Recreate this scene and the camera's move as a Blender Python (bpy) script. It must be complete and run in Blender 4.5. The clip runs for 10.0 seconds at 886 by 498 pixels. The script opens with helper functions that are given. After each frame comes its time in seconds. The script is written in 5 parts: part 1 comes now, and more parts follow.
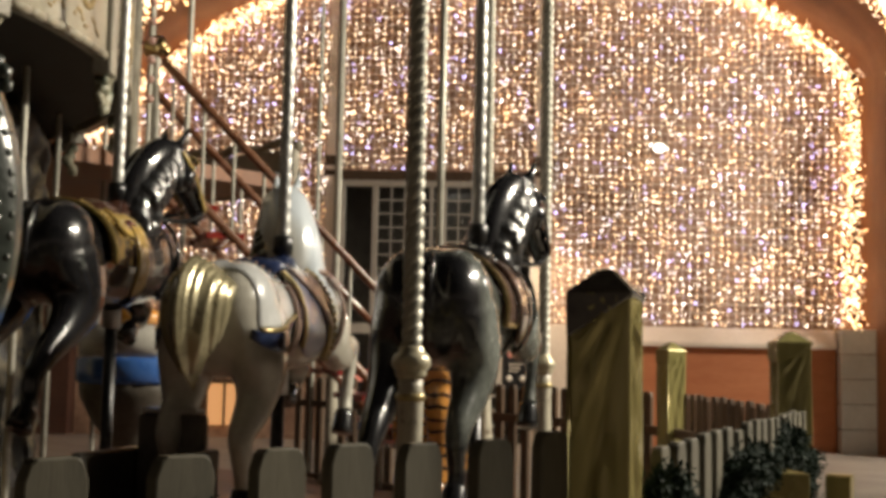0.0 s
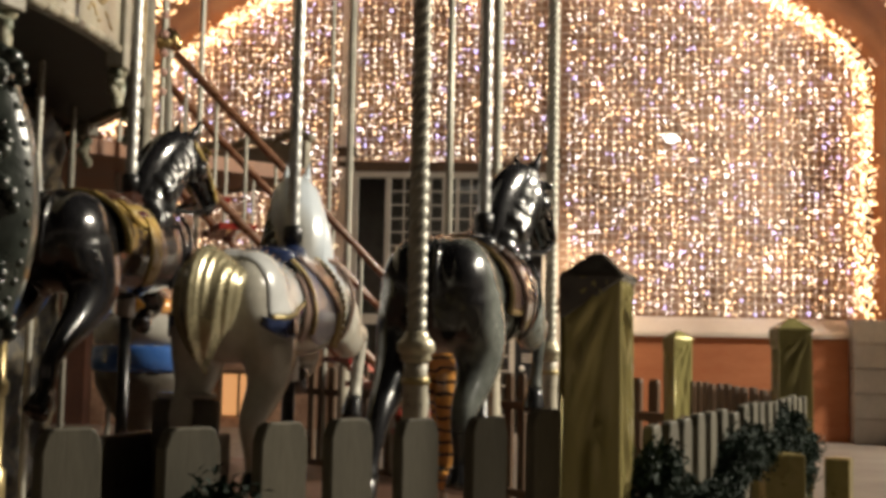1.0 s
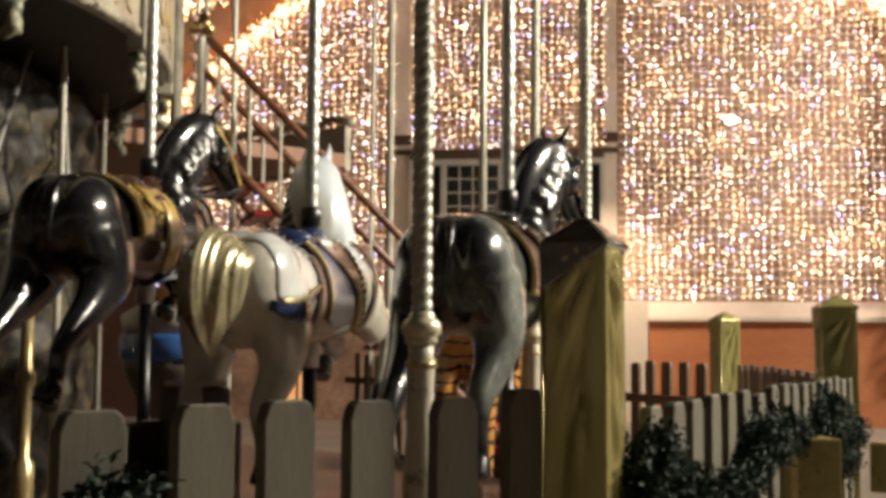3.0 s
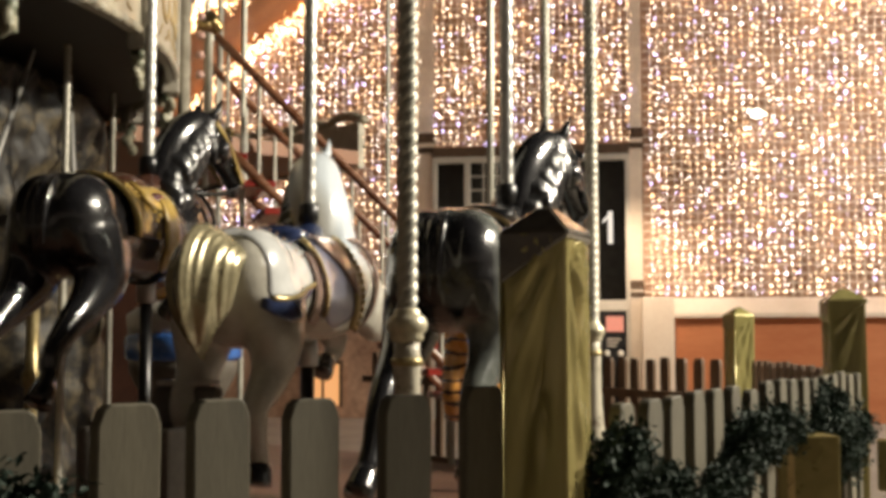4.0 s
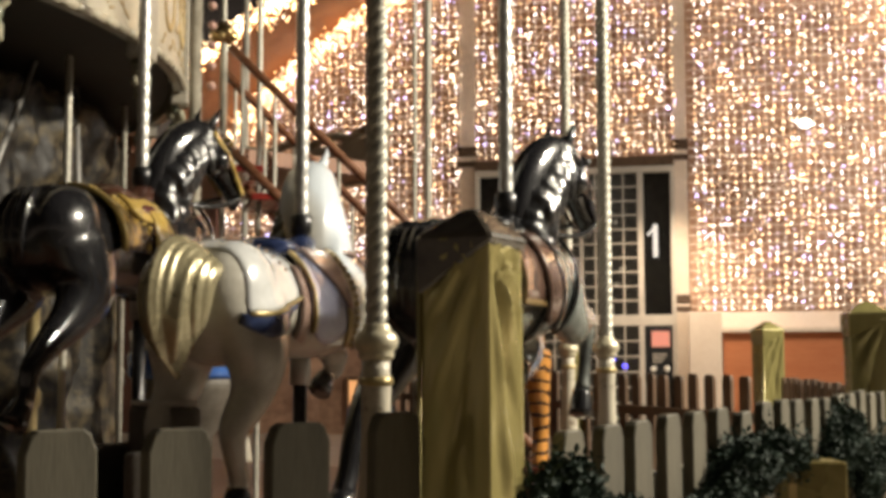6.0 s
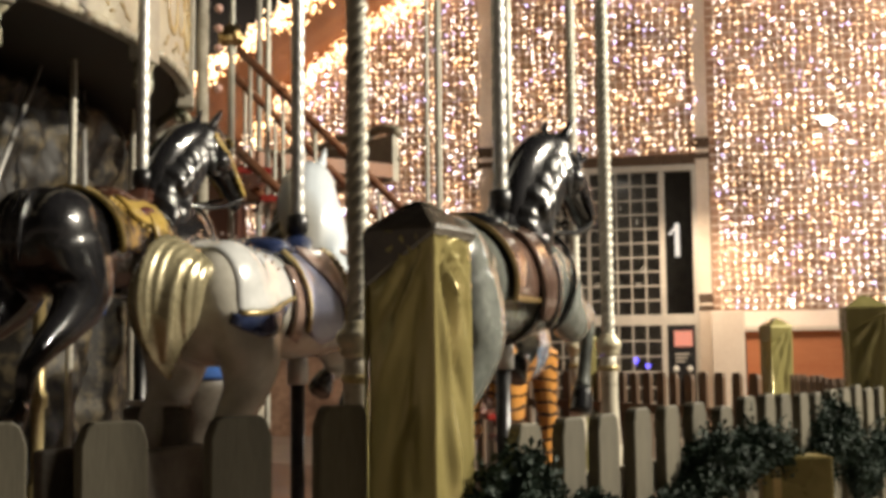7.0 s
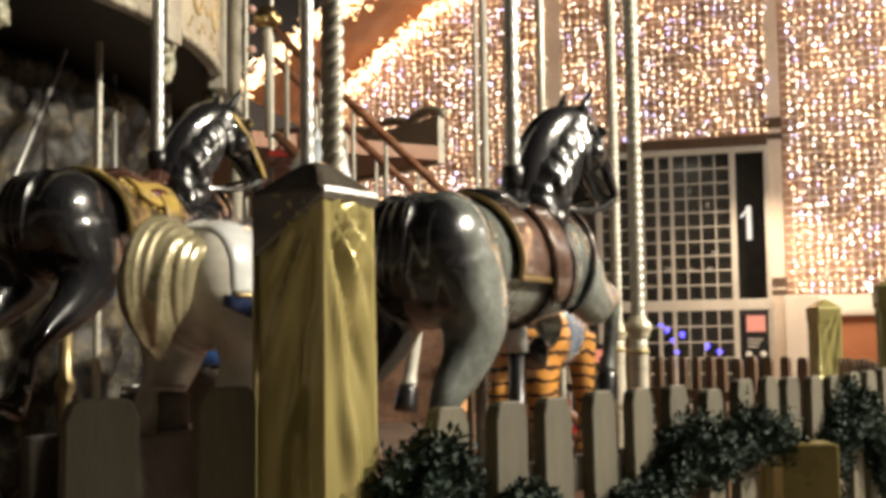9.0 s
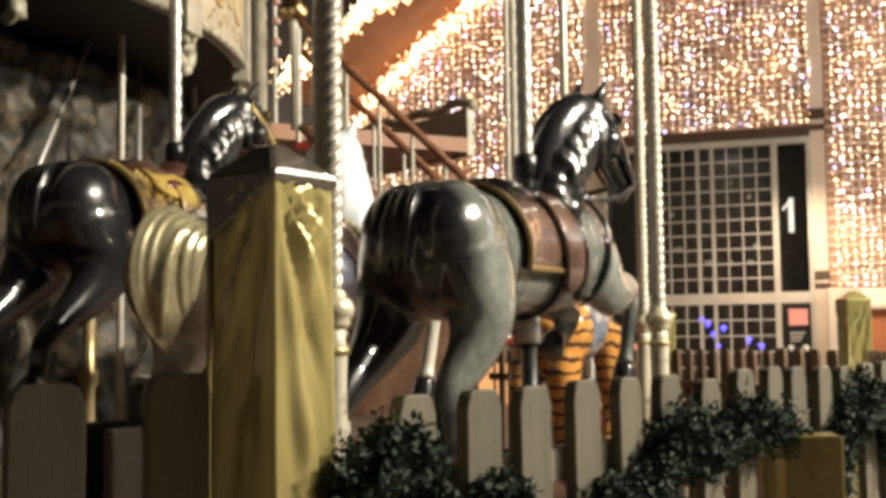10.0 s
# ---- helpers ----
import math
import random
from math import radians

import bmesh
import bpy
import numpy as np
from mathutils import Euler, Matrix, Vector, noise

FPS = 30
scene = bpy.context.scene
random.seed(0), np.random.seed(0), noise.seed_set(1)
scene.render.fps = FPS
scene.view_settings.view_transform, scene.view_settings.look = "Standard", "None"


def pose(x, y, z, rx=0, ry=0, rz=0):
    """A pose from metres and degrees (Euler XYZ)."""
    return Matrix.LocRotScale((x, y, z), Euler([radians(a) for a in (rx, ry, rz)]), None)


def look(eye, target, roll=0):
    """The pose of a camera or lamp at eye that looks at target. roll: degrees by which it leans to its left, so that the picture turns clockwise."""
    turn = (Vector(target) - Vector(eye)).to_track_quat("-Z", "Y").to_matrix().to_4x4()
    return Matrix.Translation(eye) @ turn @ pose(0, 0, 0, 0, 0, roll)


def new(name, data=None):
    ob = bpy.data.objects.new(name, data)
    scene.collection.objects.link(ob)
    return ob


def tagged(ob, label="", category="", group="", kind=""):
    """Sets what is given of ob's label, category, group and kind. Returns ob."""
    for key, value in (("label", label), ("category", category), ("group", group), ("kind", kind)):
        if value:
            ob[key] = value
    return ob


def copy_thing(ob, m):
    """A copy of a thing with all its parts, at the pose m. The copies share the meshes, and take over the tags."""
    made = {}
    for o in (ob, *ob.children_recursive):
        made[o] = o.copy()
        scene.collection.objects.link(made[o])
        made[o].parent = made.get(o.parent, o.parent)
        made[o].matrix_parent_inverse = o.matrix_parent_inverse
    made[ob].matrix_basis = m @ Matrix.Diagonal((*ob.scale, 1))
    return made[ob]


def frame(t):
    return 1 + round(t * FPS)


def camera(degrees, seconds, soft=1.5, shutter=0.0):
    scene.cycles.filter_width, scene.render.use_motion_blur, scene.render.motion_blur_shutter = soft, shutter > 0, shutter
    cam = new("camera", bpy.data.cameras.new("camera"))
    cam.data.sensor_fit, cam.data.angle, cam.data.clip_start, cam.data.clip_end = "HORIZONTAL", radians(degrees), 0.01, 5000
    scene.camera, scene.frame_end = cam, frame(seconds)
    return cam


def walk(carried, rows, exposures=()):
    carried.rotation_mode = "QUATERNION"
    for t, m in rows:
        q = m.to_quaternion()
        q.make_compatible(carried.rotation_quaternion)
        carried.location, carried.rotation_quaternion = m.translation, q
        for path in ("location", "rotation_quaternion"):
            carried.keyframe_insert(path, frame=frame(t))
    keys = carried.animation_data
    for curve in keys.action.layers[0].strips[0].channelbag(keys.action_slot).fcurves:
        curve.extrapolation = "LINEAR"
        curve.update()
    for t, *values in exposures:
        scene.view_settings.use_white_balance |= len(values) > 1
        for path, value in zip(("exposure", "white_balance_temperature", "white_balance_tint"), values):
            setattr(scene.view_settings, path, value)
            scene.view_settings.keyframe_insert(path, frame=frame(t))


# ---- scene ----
from mathutils.bvhtree import BVHTree

cam = camera(39.5, 10.0, soft=4.1)
PATH = [
    (0, (0.126, 0.218, 1.222), (-0.008, 2.205, 1.403), 1.2),
    (0.5, (0.146, 0.175, 1.211), (0.002, 2.162, 1.387), 1.2),
    (1, (0.162, 0.131, 1.204), (0.005, 2.118, 1.371), 1.1),
    (1.5, (0.139, 0.171, 1.201), (-0.028, 2.157, 1.36), 0.9),
    (2, (0.122, 0.259, 1.204), (-0.062, 2.244, 1.358), 0.7),
    (2.5, (0.2, 0.313, 1.192), (-0.024, 2.294, 1.344), 0.6),
    (4, (0.416, 0.434, 1.179), (0.103, 2.404, 1.326), 0.0),
    (4.5, (0.408, 0.526, 1.184), (0.082, 2.494, 1.336), -0.0),
    (5, (0.412, 0.624, 1.186), (0.07, 2.588, 1.348), -0.0),
    (5.5, (0.487, 0.675, 1.187), (0.116, 2.633, 1.355), -0.0),
    (7, (0.685, 0.728, 1.17), (0.243, 2.671, 1.346), -0.6),
    (7.5, (0.699, 0.779, 1.164), (0.237, 2.717, 1.336), -0.7),
    (8, (0.716, 0.838, 1.159), (0.229, 2.77, 1.327), -0.8),
    (8.5, (0.782, 0.904, 1.154), (0.257, 2.827, 1.318), -0.8),
    (9, (0.871, 0.949, 1.154), (0.303, 2.86, 1.311), -0.8),
    (9.5, (0.935, 0.982, 1.146), (0.33, 2.882, 1.299), -0.9),
    (10, (0.962, 1.02, 1.142), (0.324, 2.91, 1.291), -0.8),
]

walk(cam, [(t, look(e, g, r)) for t, e, g, r in PATH], [(0, -0.52), (1.5, -0.39), (2.5, -0.22), (4, -0.12), (7, -0.11), (10, 0.09)])

# ---- world and lights ----
world = bpy.data.worlds.new("night")
scene.world = world
world.use_nodes = True
wn = world.node_tree
sky_at, sky_sep, sky_ramp = wn.nodes.new("ShaderNodeTexCoord"), wn.nodes.new("ShaderNodeSeparateXYZ"), wn.nodes.new("ShaderNodeValToRGB")
wn.links.new(sky_at.outputs["Generated"], sky_sep.inputs[0])
wn.links.new(sky_sep.outputs["Z"], sky_ramp.inputs[0])
sky_ramp.color_ramp.elements[0].position, sky_ramp.color_ramp.elements[0].color = 0.10, (0.55, 0.42, 0.32, 1)
sky_ramp.color_ramp.elements[1].position, sky_ramp.color_ramp.elements[1].color = 0.30, (0.045, 0.035, 0.028, 1)
wn.links.new(sky_ramp.outputs[0], wn.nodes["Background"].inputs[0])
wn.nodes["Background"].inputs[1].default_value = 0.25
scene.view_settings.exposure = 0.0


def lamp(name, at, to, power, colour, size):
    d = bpy.data.lights.new(name, "AREA")
    d.shape, d.size, d.energy, d.color = "DISK", size, power, colour
    ob = new(name, d)
    ob.matrix_world = look(at, to)
    return ob


# unseen street lamps beside the walkway to the east, inferred from right-hand highlights
lamp("unseen_light", (5.7, 6.6, 5.2), (0.0, 4.4, 1.1), 1250, (1.0, 0.90, 0.72), 0.5)
lamp("unseen_light", (8.0, 5.2, 6.4), (-1.0, 5.0, 1.3), 300, (1.0, 0.92, 0.78), 0.3)
# no lamp known here: added to brighten the stone wall and paving
lamp("unseen_light", (10.0, 17.2, 6.0), (4.0, 21.0, 0.3), 950, (1.0, 0.92, 0.80), 0.4)
# unseen downlight, inferred from the bright entrance pier, wide enough for the door frames
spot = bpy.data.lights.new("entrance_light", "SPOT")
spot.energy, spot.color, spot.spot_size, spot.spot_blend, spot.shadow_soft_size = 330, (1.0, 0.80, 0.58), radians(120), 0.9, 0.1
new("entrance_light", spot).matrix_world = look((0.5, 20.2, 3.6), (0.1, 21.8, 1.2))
# unseen lamp added in the hall to brighten the dark entrance glass
lamp("hall_fill", (-1.4, 23.6, 4.7), (-1.4, 24.4, 0.0), 13, (1.0, 0.92, 0.80), 0.6)

GROUND = -0.2
DECK = 0.32
CX, CY = -4.9, 5.6
WALL_Y = 22.0


# ---- materials ----
def material(name):
    m = bpy.data.materials.new(name)
    m.use_nodes = True
    nt = m.node_tree
    return m, nt, nt.nodes["Principled BSDF"]


def surface(name, a, b, rough=0.5, metal=0.0, coat=0.0, scale=6.0, fine=60.0, bump=0.1, stretch=(1, 1, 1), rvar=0.1, island=0.0, ends=(0.36, 0.64)):
    """Two colours mixed by noise at two scales, with relief and uneven gloss."""
    m, nt, p = material(name)
    tc, mp = nt.nodes.new("ShaderNodeTexCoord"), nt.nodes.new("ShaderNodeMapping")
    mp.inputs["Scale"].default_value = stretch
    nt.links.new(tc.outputs["Object"], mp.inputs["Vector"])
    n1, n2 = nt.nodes.new("ShaderNodeTexNoise"), nt.nodes.new("ShaderNodeTexNoise")
    n1.inputs["Scale"].default_value, n2.inputs["Scale"].default_value = scale, fine
    n1.inputs["Detail"].default_value = 4
    for n in (n1, n2):
        nt.links.new(mp.outputs[0], n.inputs["Vector"])
    mix = nt.nodes.new("ShaderNodeMath")
    mix.operation = "MULTIPLY_ADD"
    mix.inputs[1].default_value, mix.inputs[2].default_value = 0.35, 0.0
    nt.links.new(n2.outputs["Fac"], mix.inputs[0])
    add = nt.nodes.new("ShaderNodeMath")
    add.operation = "MULTIPLY_ADD"
    add.inputs[1].default_value = 0.65
    nt.links.new(n1.outputs["Fac"], add.inputs[0])
    nt.links.new(mix.outputs[0], add.inputs[2])
    ramp = nt.nodes.new("ShaderNodeValToRGB")
    ramp.color_ramp.elements[0].position, ramp.color_ramp.elements[1].position = ends
    ramp.color_ramp.elements[0].color, ramp.color_ramp.elements[1].color = (*a, 1), (*b, 1)
    nt.links.new(add.outputs[0], ramp.inputs[0])
    colour = ramp.outputs[0]
    if island:
        info, hsv, mr = nt.nodes.new("ShaderNodeObjectInfo"), nt.nodes.new("ShaderNodeHueSaturation"), nt.nodes.new("ShaderNodeMapRange")
        mr.inputs["To Min"].default_value, mr.inputs["To Max"].default_value = 1 - island, 1 + island
        nt.links.new(info.outputs["Random"], mr.inputs[0])
        nt.links.new(mr.outputs[0], hsv.inputs["Value"])
        nt.links.new(colour, hsv.inputs["Color"])
        colour = hsv.outputs[0]
    nt.links.new(colour, p.inputs["Base Color"])
    p.inputs["Metallic"].default_value = metal
    p.inputs["Coat Weight"].default_value = coat
    p.inputs["Coat Roughness"].default_value = 0.06
    rr = nt.nodes.new("ShaderNodeMapRange")
    rr.inputs["To Min"].default_value, rr.inputs["To Max"].default_value = max(0.02, rough - rvar), min(1, rough + rvar)
    nt.links.new(n1.outputs["Fac"], rr.inputs[0])
    nt.links.new(rr.outputs[0], p.inputs["Roughness"])
    if bump:
        bn = nt.nodes.new("ShaderNodeBump")
        bn.inputs["Strength"].default_value, bn.inputs["Distance"].default_value = bump, 0.01
        nt.links.new(add.outputs[0], bn.inputs["Height"])
        nt.links.new(bn.outputs[0], p.inputs["Normal"])
    return m


def glow(name, colours, strength):
    """A light source whose pieces differ in colour and brightness."""
    m, nt, p = material(name)
    geo, ramp = nt.nodes.new("ShaderNodeNewGeometry"), nt.nodes.new("ShaderNodeValToRGB")
    ramp.color_ramp.interpolation = "CONSTANT"
    while len(ramp.color_ramp.elements) < len(colours):
        ramp.color_ramp.elements.new(0.5)
    for e, (at, c) in zip(ramp.color_ramp.elements, colours):
        e.position, e.color = at, (*c, 1)
    nt.links.new(geo.outputs["Random Per Island"], ramp.inputs[0])
    white, mr = nt.nodes.new("ShaderNodeTexWhiteNoise"), nt.nodes.new("ShaderNodeMapRange")
    white.noise_dimensions = "1D"
    nt.links.new(geo.outputs["Random Per Island"], white.inputs["W"])
    mr.inputs["To Min"].default_value, mr.inputs["To Max"].default_value = strength * 0.15, strength * 2.0
    sq = nt.nodes.new("ShaderNodeMath")
    sq.operation = "POWER"
    sq.inputs[1].default_value = 1.6
    nt.links.new(white.outputs["Value"], sq.inputs[0])
    nt.links.new(sq.outputs[0], mr.inputs[0])
    nt.links.new(ramp.outputs[0], p.inputs["Emission Color"])
    nt.links.new(mr.outputs[0], p.inputs["Emission Strength"])
    p.inputs["Base Color"].default_value = (0.8, 0.7, 0.5, 1)
    return m


def plain_glow(name, colour, strength):
    m, nt, p = material(name)
    p.inputs["Emission Color"].default_value = (*colour, 1)
    p.inputs["Emission Strength"].default_value = strength
    p.inputs["Base Color"].default_value = (0.1, 0.1, 0.1, 1)
    return m


M_GROUND = surface("paving", (0.22, 0.19, 0.155), (0.36, 0.315, 0.26), 0.6, scale=1.2, fine=40, bump=0.3)
M_PICKET = surface("grey_timber", (0.076, 0.067, 0.044), (0.126, 0.111, 0.076), 0.7, scale=5, fine=45, bump=0.10, stretch=(6, 6, 0.7), island=0.18)
M_PALEWOOD = surface("pale_grey_timber", (0.20, 0.18, 0.145), (0.30, 0.27, 0.22), 0.7, scale=5, fine=45, bump=0.18, stretch=(0.7, 6, 6), island=0.1)
M_BROWN = surface("brown_timber", (0.075, 0.042, 0.022), (0.14, 0.08, 0.045), 0.65, scale=5, fine=45, bump=0.3, stretch=(6, 6, 0.7), island=0.2)
M_RAILWOOD = surface("varnished_wood", (0.11, 0.042, 0.020), (0.20, 0.085, 0.042), 0.28, coat=0.4, scale=4, fine=50, bump=0.1, stretch=(1, 1, 5))
M_FOIL = surface("gold_foil", (0.47, 0.395, 0.15), (0.57, 0.49, 0.205), 0.2, metal=0.45, coat=0.6, scale=3, fine=14, bump=0.08, stretch=(5, 5, 0.7), rvar=0.1)
M_OLIVE = surface("dull_olive_gold_foil", (0.25, 0.225, 0.085), (0.34, 0.30, 0.12), 0.2, metal=0.35, coat=0.5, scale=3, fine=14, bump=0.06, stretch=(3, 3, 0.8))
M_CAP = surface("dark_film", (0.05, 0.042, 0.034), (0.11, 0.092, 0.072), 0.22, coat=0.6, scale=9, fine=30, bump=0.3)
M_BLACK = surface("black_gloss_paint", (0.006, 0.006, 0.007), (0.014, 0.014, 0.016), 0.22, coat=1.0, scale=5, fine=40, bump=0.06, rvar=0.08)
M_WHITE = surface("white_gloss_paint", (0.42, 0.40, 0.36), (0.56, 0.54, 0.49), 0.25, coat=0.8, scale=4, fine=40, bump=0.08, rvar=0.08)
M_GOLD = surface("gold_paint", (0.34, 0.26, 0.11), (0.54, 0.45, 0.25), 0.32, metal=0.55, scale=7, fine=50, bump=0.15)
M_BLUE = surface("blue_gloss_paint", (0.015, 0.024, 0.07), (0.035, 0.052, 0.13), 0.25, coat=0.8, scale=6, fine=40, bump=0.05)
M_LILAC = surface("pale_lilac_paint", (0.38, 0.41, 0.58), (0.50, 0.53, 0.70), 0.25, coat=0.8, scale=6, fine=40, bump=0.05)
M_MAUVE = surface("mauve_brown_paint", (0.22, 0.145, 0.12), (0.34, 0.24, 0.20), 0.28, coat=0.7, scale=6, fine=40, bump=0.1)
M_LEATHER = surface("red_brown_saddle_paint", (0.05, 0.02, 0.014), (0.12, 0.055, 0.035), 0.25, coat=0.8, scale=7, fine=50, bump=0.2)
M_MAROON = surface("maroon_paint", (0.05, 0.008, 0.008), (0.09, 0.018, 0.016), 0.25, coat=0.8, scale=7, fine=50, bump=0.1)
M_YELLOW = surface("yellow_gold_paint", (0.30, 0.20, 0.045), (0.46, 0.33, 0.09), 0.28, coat=0.6, scale=9, fine=40, bump=0.15)
M_PINK = surface("pink_paint", (0.42, 0.24, 0.20), (0.52, 0.33, 0.28), 0.3, coat=0.6, scale=9, fine=40, bump=0.1)
M_SILVER = surface("silvered_metal", (0.42, 0.42, 0.41), (0.58, 0.57, 0.54), 0.42, metal=0.55, scale=9, fine=60, bump=0.05)
M_BRASS = surface("brass", (0.45, 0.33, 0.15), (0.62, 0.48, 0.24), 0.3, metal=1.0, scale=9, fine=60, bump=0.05)
M_STEEL = surface("dark_steel", (0.03, 0.03, 0.032), (0.07, 0.07, 0.072), 0.35, metal=0.8, scale=9, fine=60, bump=0.05)
M_CREAM = surface("aged_cream_paint", (0.30, 0.27, 0.205), (0.43, 0.39, 0.30), 0.35, coat=0.4, scale=6, fine=50, bump=0.15)
M_DECK = surface("red_brown_deck_boards", (0.07, 0.036, 0.024), (0.135, 0.07, 0.045), 0.5, scale=4, fine=40, bump=0.2)
M_DARK = surface("dark_brown_matt", (0.018, 0.015, 0.012), (0.04, 0.033, 0.026), 0.6, scale=4, fine=40, bump=0.1)
M_ROCK = surface("mottled_painted_scenery", (0.008, 0.006, 0.004), (0.115, 0.088, 0.045), 0.6, scale=5.5, fine=22, bump=0.8, ends=(0.46, 0.70))
M_GREEN = surface("dark_green_gloss_paint", (0.014, 0.020, 0.016), (0.055, 0.065, 0.055), 0.3, coat=0.6, scale=11, fine=30, bump=0.5)
M_LEAF = surface("artificial_leaves", (0.009, 0.019, 0.013), (0.024, 0.046, 0.032), 0.7, scale=20, fine=80, bump=0.0)
M_LEAF.node_tree.nodes["Principled BSDF"].inputs["Specular IOR Level"].default_value = 0.22
M_TIGER = surface("orange_paint", (0.55, 0.22, 0.03), (0.68, 0.34, 0.06), 0.25, coat=0.9, scale=7, fine=40, bump=0.1)
M_RED = surface("red_gloss_paint", (0.20, 0.015, 0.012), (0.32, 0.03, 0.02), 0.28, coat=0.7, scale=6, fine=40, bump=0.05)
M_BRICK = surface("orange_render", (0.42, 0.13, 0.045), (0.52, 0.19, 0.075), 0.75, scale=1.2, fine=20, bump=0.3, stretch=(0.4, 1, 3))
M_FACADE = surface("brown_cladding", (0.28, 0.155, 0.10), (0.62, 0.39, 0.26), 0.65, scale=1.6, fine=9, bump=0.2)
M_UMBER = surface("dark_red_brown_render", (0.075, 0.030, 0.018), (0.14, 0.058, 0.034), 0.75, scale=1.2, fine=20, bump=0.2)
M_TRIM = surface("cream_render", (0.68, 0.55, 0.43), (0.78, 0.66, 0.54), 0.7, scale=1.2, fine=20, bump=0.15)
M_STONE = surface("white_stone_blocks", (0.56, 0.53, 0.47), (0.72, 0.69, 0.62), 0.7, scale=1.5, fine=25, bump=0.25, island=0.1)
M_SOFFIT = surface("orange_timber_soffit", (0.20, 0.075, 0.025), (0.30, 0.12, 0.045), 0.5, scale=1.0, fine=14, bump=0.15, stretch=(1, 4, 1))
M_WIRE = surface("pale_cable", (0.80, 0.66, 0.50), (0.86, 0.75, 0.62), 0.5, scale=4, fine=40, bump=0.0)
M_FRAME = surface("pale_window_frame", (0.54, 0.48, 0.40), (0.68, 0.61, 0.52), 0.45, scale=2, fine=30, bump=0.05)
M_BULB = glow("warm_fairy_lights", [(0.0, (1.0, 0.68, 0.42)), (0.30, (1.0, 0.56, 0.28)), (0.48, (1.0, 0.80, 0.62)), (0.68, (1.0, 0.90, 0.88)), (0.875, (0.50, 0.46, 1.0))], 6.2)
M_ROPE = glow("warm_rope_lights", [(0.0, (1.0, 0.66, 0.36)), (0.5, (1.0, 0.54, 0.22)), (0.8, (1.0, 0.78, 0.55))], 5.8)
M_BLUELED = plain_glow("blue_led", (0.10, 0.08, 1.0), 3.5)
M_SCREEN = plain_glow("lit_orange_screen", (1.0, 0.28, 0.17), 0.85)
M_WHITEGLOW = plain_glow("lit_white_sign", (1.0, 0.9, 0.78), 0.9)
M_SPOT = plain_glow("floodlight_lens", (1.0, 0.93, 0.78), 8.0)
M_BLANKET = surface("bright_white_paint", (0.50, 0.51, 0.51), (0.60, 0.61, 0.61), 0.22, coat=0.9, scale=5, fine=40, bump=0.06)
M_GREYWOOD = surface("grey_brown_paint", (0.065, 0.055, 0.044), (0.12, 0.105, 0.085), 0.5, coat=0.2, scale=6, fine=40, bump=0.1)
M_OCHRE = surface("ochre_scroll_paint", (0.24, 0.16, 0.06), (0.42, 0.32, 0.15), 0.4, coat=0.2, scale=10, fine=50, bump=0.1)
M_GREYCREAM = surface("grey_cream_paint", (0.22, 0.20, 0.16), (0.36, 0.33, 0.27), 0.45, coat=0.2, scale=10, fine=50, bump=0.1)
M_CARVED = surface("green_and_cream_carving", (0.09, 0.12, 0.08), (0.36, 0.33, 0.24), 0.45, coat=0.2, scale=12, fine=50, bump=0.2)
M_PATTERN = surface("black_cloth_with_gold_scrolls", (0.02, 0.012, 0.008), (0.22, 0.14, 0.03), 0.3, coat=0.6, scale=24, fine=30, bump=0.2, ends=(0.50, 0.56))
M_SCROLL = surface("ochre_and_brown_scrolled_paint", (0.05, 0.022, 0.012), (0.42, 0.29, 0.075), 0.28, coat=0.6, scale=15, fine=22, bump=0.15, ends=(0.46, 0.50))
M_DULLGOLD = surface("dull_gold_paint", (0.20, 0.13, 0.05), (0.32, 0.23, 0.10), 0.3, metal=0.4, scale=9, fine=50, bump=0.15)
M_LITPANE = plain_glow("lit_shop_pane", (1.0, 0.45, 0.16), 1.0)
M_SLATE = surface("slate_blue_gloss_paint", (0.10, 0.14, 0.20), (0.18, 0.23, 0.30), 0.25, coat=0.8, scale=9, fine=40, bump=0.1)
M_BLUEBAND = surface("bright_blue_paint", (0.03, 0.10, 0.38), (0.06, 0.17, 0.50), 0.25, coat=0.8, scale=6, fine=40, bump=0.05)
M_TAILGOLD = surface("pale_gilt_paint", (0.48, 0.43, 0.29), (0.66, 0.60, 0.45), 0.3, metal=0.35, scale=7, fine=50, bump=0.15)
M_TAIL = surface("old_gilt_paint", (0.30, 0.26, 0.15), (0.46, 0.41, 0.26), 0.26, metal=0.55, coat=0.3, scale=7, fine=50, bump=0.1)
M_CHESTNUT = surface("chestnut_gloss_paint", (0.07, 0.04, 0.03), (0.17, 0.105, 0.08), 0.22, coat=0.9, scale=9, fine=40, bump=0.3)
M_GIFT = surface("dull_gold_wrap", (0.19, 0.15, 0.05), (0.29, 0.235, 0.09), 0.3, metal=0.3, scale=6, fine=30, bump=0.2)
M_BRONZE = surface("dark_bronze_green_paint", (0.022, 0.022, 0.014), (0.075, 0.066, 0.040), 0.3, metal=0.2, coat=0.5, scale=14, fine=50, bump=0.4)
M_GLASS, _nt, _p = material("dark_window_glass")
_p.inputs["Base Color"].default_value = (0.62, 0.62, 0.6, 1)
_p.inputs["Roughness"].default_value = 0.06
_p.inputs["Transmission Weight"].default_value = 1.0
_p.inputs["IOR"].default_value = 1.2


